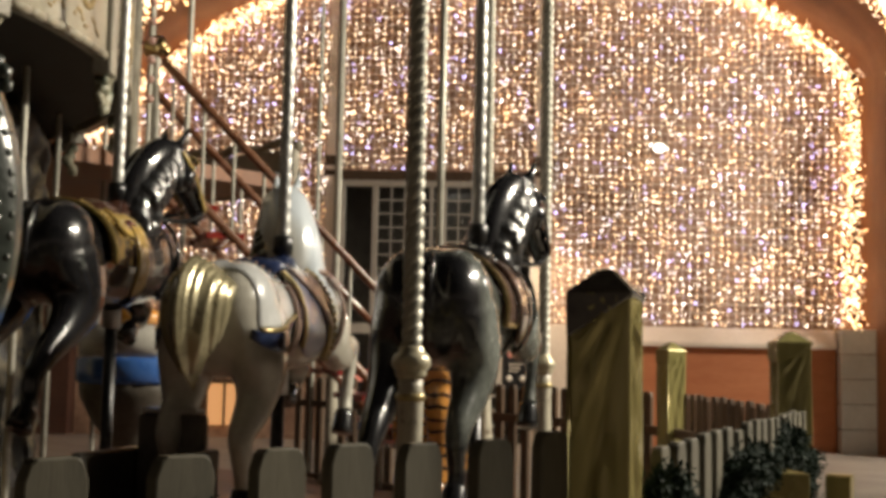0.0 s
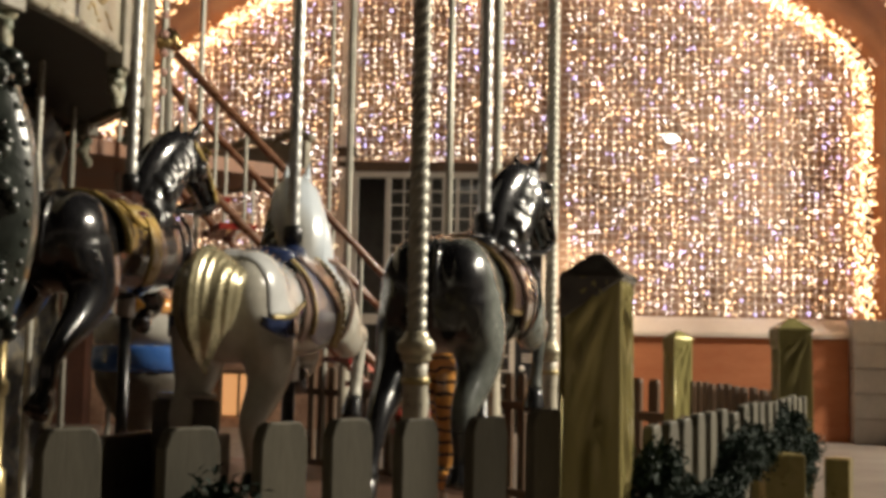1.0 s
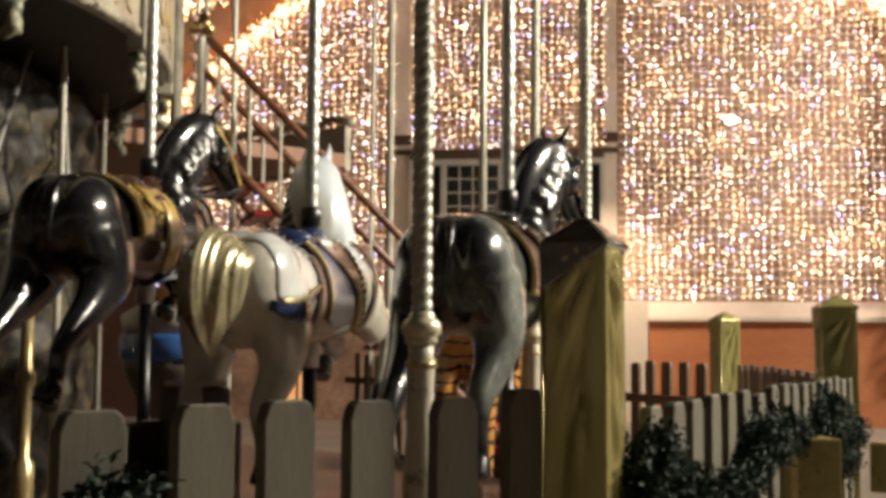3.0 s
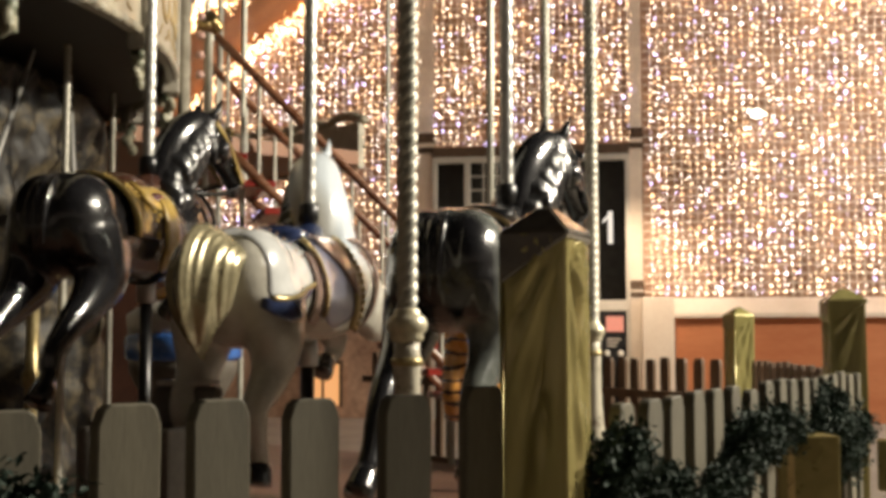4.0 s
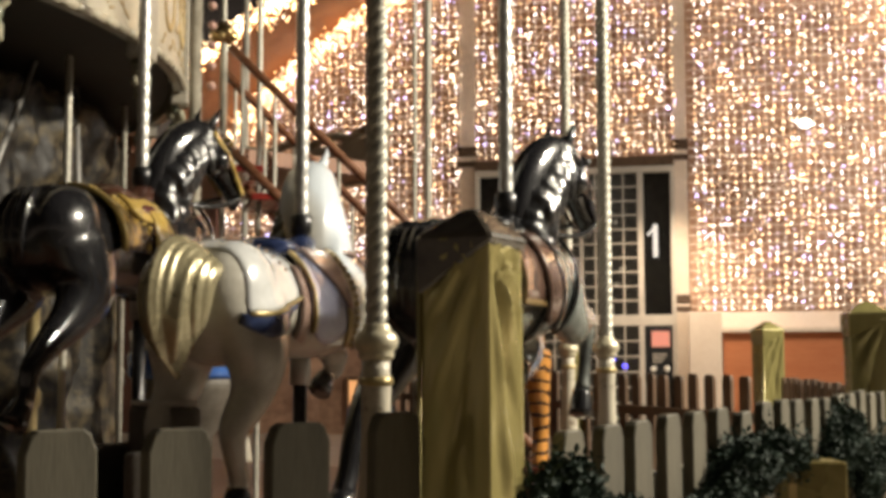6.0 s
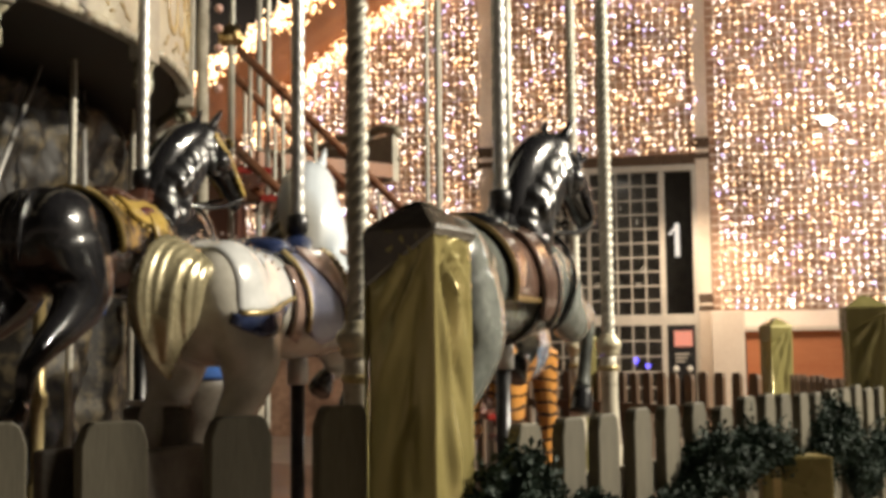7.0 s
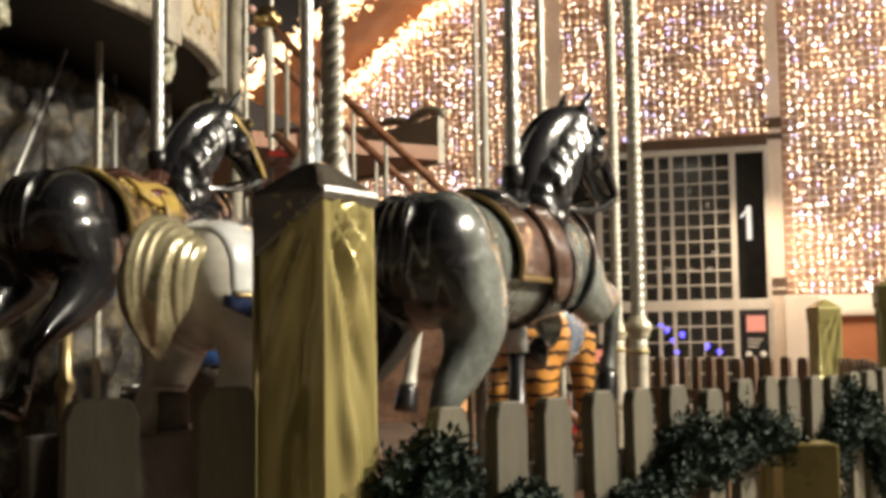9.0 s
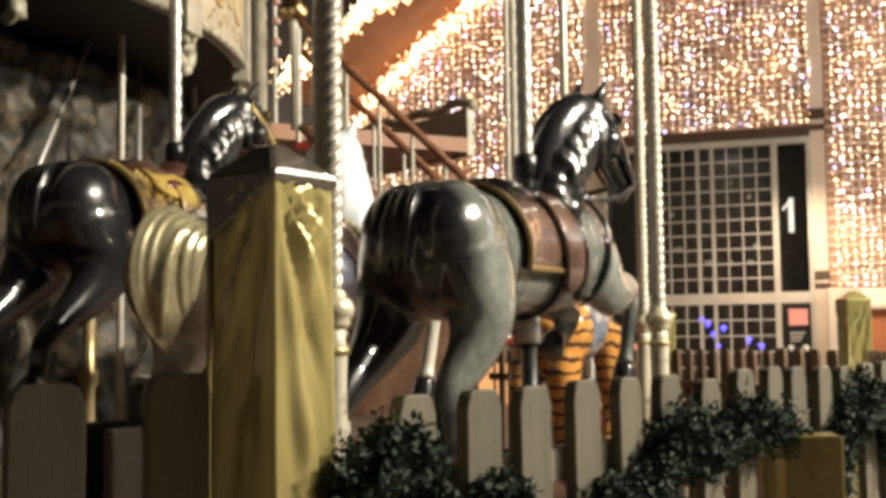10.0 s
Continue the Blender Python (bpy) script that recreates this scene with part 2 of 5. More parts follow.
def painted_horse():
    """Grey gloss on the trunk and upper legs, black on the head, neck and lower legs."""
    m = surface("grey_and_black_horse_paint", (0.105, 0.115, 0.105), (0.215, 0.23, 0.21), 0.25, coat=0.9, scale=5, fine=35, bump=0.25, rvar=0.08)
    nt = m.node_tree
    p = nt.nodes["Principled BSDF"]
    old = p.inputs["Base Color"].links[0].from_socket
    tc, sep = nt.nodes.new("ShaderNodeTexCoord"), nt.nodes.new("ShaderNodeSeparateXYZ")
    nt.links.new(tc.outputs["Object"], sep.inputs[0])
    lo, hi, mx = nt.nodes.new("ShaderNodeMapRange"), nt.nodes.new("ShaderNodeMapRange"), nt.nodes.new("ShaderNodeMath")
    lo.inputs["From Min"].default_value, lo.inputs["From Max"].default_value = 1.04, 0.94
    hi.inputs["From Min"].default_value, hi.inputs["From Max"].default_value = 1.55, 1.60
    for n in (lo, hi):
        nt.links.new(sep.outputs["Z"], n.inputs[0])
    mx.operation = "MAXIMUM"
    nt.links.new(lo.outputs[0], mx.inputs[0])
    nt.links.new(hi.outputs[0], mx.inputs[1])
    # black croup
    rx, rz, both, mx2 = nt.nodes.new("ShaderNodeMapRange"), nt.nodes.new("ShaderNodeMapRange"), nt.nodes.new("ShaderNodeMath"), nt.nodes.new("ShaderNodeMath")
    rx.inputs["From Min"].default_value, rx.inputs["From Max"].default_value = -0.655, -0.72
    rz.inputs["From Min"].default_value, rz.inputs["From Max"].default_value = 1.06, 1.16
    nt.links.new(sep.outputs["X"], rx.inputs[0])
    nt.links.new(sep.outputs["Z"], rz.inputs[0])
    both.operation, mx2.operation = "MULTIPLY", "MAXIMUM"
    nt.links.new(rx.outputs[0], both.inputs[0])
    nt.links.new(rz.outputs[0], both.inputs[1])
    nt.links.new(both.outputs[0], mx2.inputs[0])
    nt.links.new(mx.outputs[0], mx2.inputs[1])
    # black reaching foreleg
    fx, fz, fm, mx3 = nt.nodes.new("ShaderNodeMapRange"), nt.nodes.new("ShaderNodeMapRange"), nt.nodes.new("ShaderNodeMath"), nt.nodes.new("ShaderNodeMath")
    fx.inputs["From Min"].default_value, fx.inputs["From Max"].default_value = 0.56, 0.66
    fz.inputs["From Min"].default_value, fz.inputs["From Max"].default_value = 1.28, 1.18
    nt.links.new(sep.outputs["X"], fx.inputs[0])
    nt.links.new(sep.outputs["Z"], fz.inputs[0])
    fm.operation, mx3.operation = "MULTIPLY", "MAXIMUM"
    nt.links.new(fx.outputs[0], fm.inputs[0])
    nt.links.new(fz.outputs[0], fm.inputs[1])
    nt.links.new(fm.outputs[0], mx3.inputs[0])
    nt.links.new(mx2.outputs[0], mx3.inputs[1])
    # the far hind leg is black as well
    hx, hy, hm, mx4 = nt.nodes.new("ShaderNodeMapRange"), nt.nodes.new("ShaderNodeMapRange"), nt.nodes.new("ShaderNodeMath"), nt.nodes.new("ShaderNodeMath")
    hx.inputs["From Min"].default_value, hx.inputs["From Max"].default_value = -0.45, -0.50
    hy.inputs["From Min"].default_value, hy.inputs["From Max"].default_value = 0.0, 0.05
    nt.links.new(sep.outputs["X"], hx.inputs[0])
    nt.links.new(sep.outputs["Y"], hy.inputs[0])
    hm.operation, mx4.operation = "MULTIPLY", "MAXIMUM"
    nt.links.new(hx.outputs[0], hm.inputs[0])
    nt.links.new(hy.outputs[0], hm.inputs[1])
    nt.links.new(hm.outputs[0], mx4.inputs[0])
    nt.links.new(mx3.outputs[0], mx4.inputs[1])
    mix = nt.nodes.new("ShaderNodeMix")
    mix.data_type = "RGBA"
    nt.links.new(mx4.outputs[0], mix.inputs[0])
    nt.links.new(old, mix.inputs[6])
    mix.inputs[7].default_value = (0.010, 0.010, 0.012, 1)
    nt.links.new(mix.outputs[2], p.inputs["Base Color"])
    return m


M_GREYBLACK = painted_horse()


def lit_neck_paint(name, a0, a1, b, x0, x1):
    """Gloss paint a, with white b ahead of x0 that paints in the lit neck."""
    m = surface(name, a0, a1, 0.25, coat=0.8, scale=4, fine=40, bump=0.12, rvar=0.08)
    nt = m.node_tree
    p = nt.nodes["Principled BSDF"]
    old = p.inputs["Base Color"].links[0].from_socket
    tc, sep, mr, mix = nt.nodes.new("ShaderNodeTexCoord"), nt.nodes.new("ShaderNodeSeparateXYZ"), nt.nodes.new("ShaderNodeMapRange"), nt.nodes.new("ShaderNodeMix")
    nt.links.new(tc.outputs["Object"], sep.inputs[0])
    mr.inputs["From Min"].default_value, mr.inputs["From Max"].default_value = x0, x1
    nt.links.new(sep.outputs["X"], mr.inputs[0])
    mix.data_type = "RGBA"
    hi, both = nt.nodes.new("ShaderNodeMapRange"), nt.nodes.new("ShaderNodeMath")
    hi.inputs["From Min"].default_value, hi.inputs["From Max"].default_value = 1.42, 1.50
    nt.links.new(sep.outputs["Z"], hi.inputs[0])
    both.operation = "MULTIPLY"
    nt.links.new(mr.outputs[0], both.inputs[0])
    nt.links.new(hi.outputs[0], both.inputs[1])
    nt.links.new(both.outputs[0], mix.inputs[0])
    nt.links.new(old, mix.inputs[6])
    mix.inputs[7].default_value = (*b, 1)
    nt.links.new(mix.outputs[2], p.inputs["Base Color"])
    return m


M_WHITEBODY = lit_neck_paint("beige_horse_paint_lit_neck", (0.42, 0.40, 0.345), (0.53, 0.51, 0.45), (0.60, 0.66, 0.72), 0.0, 0.07)
M_MANE = surface("black_carved_gloss", (0.006, 0.006, 0.007), (0.016, 0.016, 0.018), 0.32, coat=0.55, scale=20, fine=45, bump=1.0, stretch=(1, 1, 0.55))


# ---- mesh helpers ----
def mesh_of(name, bm, mat, smooth=True):
    me = bpy.data.meshes.new(name)
    bmesh.ops.recalc_face_normals(bm, faces=bm.faces)
    bm.to_mesh(me)
    bm.free()
    me.materials.append(mat)
    if smooth:
        me.shade_smooth()
    return me


def part(name, bm, mat, parent=None, label="", smooth=True, m=None):
    """Links a bmesh as one mesh object under a thing, in the thing's own frame."""
    ob = new(name, mesh_of(name, bm, mat, smooth))
    if parent is not None:
        ob.parent = parent
    if m is not None:
        ob.matrix_basis = m
    if label:
        ob["label"] = label
    return ob


def thing(name, m, label, category, group="", kind=""):
    ob = new(name)
    ob.empty_display_size = 0.1
    ob.matrix_world = m
    return tagged(ob, label, category, group, kind)


def setting(name, bm, mat, label, category="", m=None, smooth=False, kind="structure"):
    ob = part(name, bm, mat, None, label, smooth, m)
    return tagged(ob, label, category or name.split("_")[0], "", kind)


def box(bm, x0, x1, y0, y1, z0, z1, bevel=0.0):
    r = bmesh.ops.create_cube(bm, size=1)
    bmesh.ops.transform(bm, verts=r["verts"], matrix=Matrix.Translation(((x0 + x1) / 2, (y0 + y1) / 2, (z0 + z1) / 2)) @ Matrix.Diagonal((x1 - x0, y1 - y0, z1 - z0, 1)))
    if bevel:
        es = list({e for v in r["verts"] for e in v.link_edges})
        bmesh.ops.bevel(bm, geom=es, offset=bevel, segments=2, affect="EDGES", profile=0.5)
    return bm


def boxes(*rows, bevel=0.0):
    bm = bmesh.new()
    for r in rows:
        box(bm, *r, bevel=bevel)
    return bm


def loft(bm, rings, caps=True):
    vs = [[bm.verts.new(p) for p in ring] for ring in rings]
    n = len(vs[0])
    for a, b in zip(vs, vs[1:]):
        for i in range(n):
            bm.faces.new((a[i], a[(i + 1) % n], b[(i + 1) % n], b[i]))
    if caps:
        bm.faces.new(list(reversed(vs[0])))
        bm.faces.new(vs[-1])
    return bm


def smooth_path(pts, n):
    """Catmull-Rom through rows of numbers."""
    p = np.array(pts, float)
    p = np.vstack([2 * p[0] - p[1], p, 2 * p[-1] - p[-2]])
    out = []
    k = len(p) - 3
    for j in range(n):
        u = j / (n - 1) * k
        i = min(int(u), k - 1)
        t = u - i
        a, b, c, d = p[i], p[i + 1], p[i + 2], p[i + 3]
        out.append(0.5 * (2 * b + (c - a) * t + (2 * a - 5 * b + 4 * c - d) * t * t + (3 * b - a - 3 * c + d) * t ** 3))
    return np.array(out)


def tube(bm, rows, n=16, seg=12, side=(0, 1, 0)):
    """A limb: rows of x, y, z, half-width (sideways), half-height, smoothed."""
    r = smooth_path(rows, n)
    rings = []
    for i in range(n):
        a, b = r[max(i - 1, 0)], r[min(i + 1, n - 1)]
        d = Vector(b[:3] - a[:3]).normalized()
        s = Vector(side)
        s = (s - d * s.dot(d)).normalized()
        u = s.cross(d).normalized()
        c = Vector(r[i][:3])
        w, h = max(r[i][3], 0.002), max(r[i][4], 0.002)
        rings.append([c + s * math.cos(k * math.tau / seg) * w + u * math.sin(k * math.tau / seg) * h for k in range(seg)])
    return loft(bm, rings)


def turned(bm, profile, seg=20, x=0, y=0):
    """A body of revolution from rows of radius, height."""
    return loft(bm, [[(x + r * math.cos(k * math.tau / seg), y + r * math.sin(k * math.tau / seg), z) for k in range(seg)] for r, z in profile])


def rope_pole(bm, r, z0, z1, pitch, depth, lobes=2, seg=16, step=0.012, x=0, y=0):
    """A pole with a twisted groove."""
    n = max(2, int((z1 - z0) / step))
    rings = []
    for i in range(n + 1):
        z = z0 + (z1 - z0) * i / n
        ring = []
        for k in range(seg):
            a = k * math.tau / seg
            q = r - depth * (0.5 + 0.5 * math.cos(lobes * a - z / pitch * math.tau)) ** 3
            ring.append((x + q * math.cos(a), y + q * math.sin(a), z))
        rings.append(ring)
    return loft(bm, rings)


def rod(bm, a, b, r, seg=8):
    a, b = Vector(a), Vector(b)
    d = (b - a).normalized()
    s = d.orthogonal().normalized()
    u = d.cross(s)
    return loft(bm, [[c + s * math.cos(k * math.tau / seg) * r + u * math.sin(k * math.tau / seg) * r for k in range(seg)] for c in (a, b)])


def ball(bm, at, r, sx=1, sy=1, sz=1, sub=2):
    q = bmesh.ops.create_icosphere(bm, subdivisions=sub, radius=r)
    bmesh.ops.transform(bm, verts=q["verts"], matrix=Matrix.Translation(at) @ Matrix.Diagonal((sx, sy, sz, 1)))
    return bm


def fused(name, bm, mat, voxel=0.014, rounds=6):
    """Melts overlapping forms into one skin, as carved wood."""
    me = mesh_of("rough", bm, mat)
    ob = new("rough", me)
    mod = ob.modifiers.new("skin", "REMESH")
    mod.mode, mod.voxel_size, mod.use_smooth_shade = "VOXEL", voxel, True
    sm = ob.modifiers.new("soft", "SMOOTH")
    sm.iterations, sm.factor = rounds, 0.5
    out = bpy.data.meshes.new_from_object(ob.evaluated_get(bpy.context.evaluated_depsgraph_get()))
    bpy.data.objects.remove(ob)
    out.name = name
    out.shade_smooth()
    if not out.materials:
        out.materials.append(mat)
    return out


def meshpart(name, me, parent, label=""):
    ob = new(name, me)
    ob.parent = parent
    if label:
        ob["label"] = label
    return ob


# ---- ground ----
bm = bmesh.new()
q = bmesh.ops.create_grid(bm, x_segments=8, y_segments=8, size=200)
ground = setting("ground", bm, M_GROUND, "grey paved square at night, faintly lit by fairy lights", "ground", Matrix.Translation((0, 0, GROUND)))


# ---- building with fairy lights ----
# outline of the wall: east eave, arched crown, long west slope
INNER = [(5.92, GROUND), (5.92, 6.3), (5.64, 6.75), (4.95, 7.25), (4.15, 7.75), (2.9, 8.3), (1.4, 8.7), (-0.4, 8.8), (-2.4, 8.55), (-4.0, 8.05), (-5.5, 7.33), (-6.5, 6.65), (-7.3, 6.0), (-7.9, 5.35), (-8.0, 5.2)]
OUTER = [(6.35, GROUND), (6.35, 6.35), (6.15, 7.0), (5.5, 7.6), (4.5, 8.15), (3.0, 8.75), (1.4, 9.1), (-0.5, 9.15), (-2.6, 8.85), (-4.4, 8.1), (-5.4, 7.6), (-6.4, 7.12), (-7.3, 6.58), (-8.2, 5.95), (-8.6, 5.6)]


def wall_top(x):
    for (x0, z0), (x1, z1) in zip(INNER[1:], INNER[2:-1]):
        if x1 <= x <= x0:
            return z0 + (z1 - z0) * (x0 - x) / (x0 - x1)
    return 3.2


# wall with the entrance opening cut through, as three upright pieces of an arch
def wall_piece(x0, x1, zlo):
    n = max(2, int((x1 - x0) / 0.5))
    bm = bmesh.new()
    tops = []
    for i in range(n + 1):
        x = x0 + (x1 - x0) * i / n
        tops.append((x, wall_top(x)))
    rings = [[(x, WALL_Y, zlo), (x, WALL_Y, z), (x, WALL_Y + 0.4, z), (x, WALL_Y + 0.4, zlo)] for x, z in tops]
    return loft(bm, rings)


setting("wall_south", wall_piece(-7.9, -3.45, GROUND), M_FACADE, "brown clad facade hung with fairy lights", "wall")
setting("wall_middle", wall_piece(-3.45, 0.5, 4.58), M_FACADE, "brown clad facade above the entrance, hung with fairy lights", "wall")
setting("wall_north", wall_piece(0.5, 5.8, GROUND), M_FACADE, "brown clad facade hung with fairy lights", "wall")
# hall behind the entrance glass
setting("hall_back", boxes((-3.6, 0.7, 25.0, 25.2, GROUND, 5.0), (-3.75, -3.6, 22.4, 25.2, GROUND, 5.0), (0.7, 0.85, 22.4, 25.2, GROUND, 5.0), (-3.75, 0.85, 22.4, 25.2, 5.0, 5.2)), M_GREYWOOD, "grey-brown dimly lit entrance hall walls", "wall")

# plinth and pier
bm = bmesh.new()
loft(bm, [[(x, 21.70, 1.56), (x, 21.998, 1.56), (x, 21.998, 1.90), (x, 21.94, 1.90), (x, 21.71, 1.64), (x, 21.70, 1.62)] for x in (1.0, 5.45)])
setting("trim_sill", bm, M_TRIM, "cream rendered sill band below the fairy lights", "sill")
setting("plinth", boxes((1.02, 5.46, 21.82, 21.998, GROUND, 1.555)), M_BRICK, "orange rendered plinth wall", "wall")
setting("pier", boxes((0.46, 1.0, 21.66, 21.996, GROUND, 1.9), bevel=0.02), M_TRIM, "cream rendered pier beside the entrance", "pier")
stone_wall = thing("stone_wall", Matrix.Translation((0, 0, 0)), "white stone block wall at the end of the facade", "wall", kind="structure")
zz = GROUND
row = 0
while zz < 1.85:
    h = min(0.42, 1.92 - zz)
    xs = [5.47, 6.2, 7.1, 8.0, 8.9] if row % 2 else [5.47, 6.75, 7.6, 8.5, 9.2]
    for a, b in zip(xs, xs[1:]):
        part("stone", boxes((a + 0.006, b - 0.006, 21.55, 22.3, zz + 0.006, zz + h - 0.006), bevel=0.012), M_STONE, stone_wall, smooth=False)
    zz += h
    row += 1
setting("wall_west", boxes((-18.0, -7.92, 21.7, 22.2, GROUND, 5.2)), M_UMBER, "dark red-brown wall beside the lit facade", "wall")
# plain dark wall added to fill the darkness beyond the gable
setting("wall_east", boxes((6.3, 26, 24.0, 24.3, GROUND, 7.0)), M_DARK, "added plain dark wall beyond the gable", "wall")

# roof: fascia and soffit that stand forward of the wall
inner, outer = INNER, OUTER
bm = bmesh.new()
loft(bm, [[(xi, WALL_Y - 0.01, zi), (xo, 20.6, zo), (xo, 20.6, zo + 0.28), (xi, WALL_Y + 0.5, zi + 0.5)] for (xi, zi), (xo, zo) in zip(inner, outer)])
setting("roof_overhang", bm, M_SOFFIT, "orange timber roof overhang lined with rope lights", "roof")


def bulb(bm, x, y, z, r):
    v = [bm.verts.new((x + dx * r, y + dy * r, z + dz * r)) for dx, dy, dz in ((1.1, 0, 0.2), (-1.1, 0, 0.2), (0, 1, 0.2), (0, -1, 0.2), (0, 0, 0.9), (0, 0, -1.5))]
    for a, b, c in ((0, 2, 4), (2, 1, 4), (1, 3, 4), (3, 0, 4), (2, 0, 5), (1, 2, 5), (3, 1, 5), (0, 3, 5)):
        bm.faces.new((v[a], v[b], v[c]))


rng = random.Random(4)
bm = bmesh.new()
wires = bmesh.new()
x = -7.8
while x < 5.68:
    z = 1.95
    if -3.2 < x < 0.33:
        z = 4.62
    if -3.5 < x < -3.15 or 0.28 < x < 0.52:
        x += 0.13
        continue
    top = 1.9
    z += rng.uniform(0, 0.06)
    while z < wall_top(x) - 0.12:
        if rng.random() < 0.95:
            bulb(bm, x + rng.gauss(0, 0.022), 21.90 - rng.uniform(0, 0.06), z, rng.choice((0.013, 0.016, 0.018, 0.021)))
        if rng.random() < 0.20:
            bulb(bm, x + 0.065 + rng.gauss(0, 0.02), 21.90 - rng.uniform(0, 0.06), z + rng.uniform(-0.03, 0.03), rng.choice((0.012, 0.016, 0.020)))
        top = z
        z += rng.uniform(0.092, 0.124)
    box(wires, x - 0.010, x + 0.010, 21.925, 21.933, 4.62 if -3.2 < x < 0.33 else 1.92, top)
    x += 0.13
z = 2.0
while z < 8.6:
    xs = [q * 0.1 for q in range(-78, 56) if wall_top(q * 0.1) > z + 0.1]
    lo, hi = min(xs), max(xs)
    for a, b in ((lo, -3.5), (0.52, hi)) if z < 4.6 else ((lo, -3.5), (-3.15, 0.28), (0.52, hi)):
        if b > a:
            box(wires, a, b, 21.934, 21.940, z - 0.011, z + 0.011)
    z += 0.15
curtain = thing("light_curtain", Matrix.Identity(4), "net of warm fairy lights covering the facade", "fairy lights")
tagged(part("bulb_net", bm, M_BULB, curtain, "small warm white, amber and bluish bulbs", smooth=False), kind="stuff")
tagged(part("cable_net", wires, M_WIRE, curtain, "pale cable net", smooth=False), kind="stuff")


def rope(profile, y, r, step, spread, skip=lambda x, z: False):
    bm = bmesh.new()
    rg = random.Random(9)
    for (x0, z0), (x1, z1) in zip(profile, profile[1:]):
        L = math.hypot(x1 - x0, z1 - z0)
        for i in range(int(L / step)):
            u = (i + rg.random()) / max(1, int(L / step))
            xx, z = x0 + (x1 - x0) * u, z0 + (z1 - z0) * u
            if z > (1.95 if x0 > 0 else 4.6):
                bulb(bm, xx + rg.gauss(0, spread), y - rg.uniform(0, 0.08), z + rg.gauss(0, spread), rg.uniform(r * 0.7, r * 1.2))
    return bm


rope_in = thing("rope_light", Matrix.Identity(4), "thick run of warm lights along the gable edge", "rope light")
tagged(part("bulb_net", rope([(xi - 0.03 * xi, zi - 0.10) for xi, zi in inner], 21.84, 0.019, 0.007, 0.10), M_ROPE, rope_in, smooth=False), kind="stuff")
rope_out = thing("rope_light", Matrix.Identity(4), "thick run of warm lights along the roof fascia", "rope light")
tagged(part("bulb_net", rope([(xo, zo + 0.12) for xo, zo in outer], 20.585, 0.024, 0.0045, 0.11), M_ROPE, rope_out, smooth=False), kind="stuff")

# entrance: jambs, head, doors with a lattice
setting("trim_jamb_left", boxes((-3.47, -3.17, 21.93, 22.1, GROUND, 9.0), bevel=0.01), M_TRIM, "pale upright facade post", "post")
setting("trim_jamb_right", boxes((0.27, 0.49, 21.93, 22.1, GROUND, 9.0), bevel=0.01), M_TRIM, "pale upright facade post", "post")
for x0, x1 in ((-3.5, -3.14), (0.25, 0.51)):
    setting("trim_block", boxes((x0, x1, 21.90, 22.08, 4.68, 4.86), (x0, x1, 21.90, 22.08, 4.5, 4.6), (x0, x1, 21.90, 22.08, 2.06, 2.2), (x0, x1, 21.90, 22.08, 1.92, 2.0), bevel=0.008), M_BROWN, "brown band round a facade post", "trim")
setting("trim_head", boxes((-3.17, 0.27, 21.80, 22.1, 4.40, 4.57), bevel=0.01), M_BROWN, "brown lintel over the entrance", "lintel")
entrance = thing("entrance_screen", Matrix.Translation((0, 21.85, 0)), "pale framed glass entrance with lattice bars", "entrance", kind="structure")
for row_ in ((-3.17, 0.27, 4.29, 4.396), (-3.17, 0.27, 1.68, 1.86)):
    part("crossbar", boxes((row_[0], row_[1], -0.05, 0.05, row_[2], row_[3]), bevel=0.006), M_FRAME, entrance, smooth=False)
for a, b in ((-3.17, -3.09), (-2.60, -2.50), (-0.355, -0.26), (0.2, 0.27)):
    for z0, z1 in ((GROUND, 1.68), (1.86, 4.29)):
        part("upright", boxes((a, b, -0.045, 0.045, z0, z1), bevel=0.006), M_FRAME, entrance, smooth=False)
for a, b in ((-3.09, -2.6), (-2.5, -0.355), (-0.26, 0.2)):
    for z0, z1 in ((GROUND, 1.68), (1.86, 4.29)):
        part("pane", boxes((a, b, 0.02, 0.03, z0, z1)), M_GLASS, entrance, smooth=False).visible_shadow = False
for k in range(1, 9):
    xk = -2.5 + k * 2.145 / 9
    wide = 0.06 if k in (4, 5) else 0.024
    part("lattice_bar", boxes((xk - wide / 2, xk + wide / 2, -0.04, -0.02, GROUND, 1.678), (xk - wide / 2, xk + wide / 2, -0.04, -0.02, 1.862, 4.288)), M_FRAME, entrance, smooth=False)
for k in range(1, 10):
    zk = 1.86 + k * 2.43 / 10
    part("lattice_bar", boxes((-2.5, -0.355, -0.038, -0.022, zk - 0.012, zk + 0.012)), M_FRAME, entrance, smooth=False)
for k in range(1, 7):
    zk = 1.68 - k * 0.26
    part("lattice_bar", boxes((-2.5, -0.355, -0.038, -0.022, zk - 0.012, zk + 0.012)), M_FRAME, entrance, smooth=False)


def writing(text, size, mat, m, parent=None, label=""):
    cu = bpy.data.curves.new("writing", "FONT")
    cu.body, cu.size, cu.extrude, cu.align_x, cu.align_y = text, size, 0.004, "CENTER", "CENTER"
    tmp = new("tmp", cu)
    me = bpy.data.meshes.new_from_object(tmp.evaluated_get(bpy.context.evaluated_depsgraph_get()))
    bpy.data.objects.remove(tmp)
    me.materials.clear()
    me.materials.append(mat)
    ob = new("writing", me)
    ob.parent = parent
    ob.matrix_basis = m
    if label:
        ob["label"] = label
    return ob


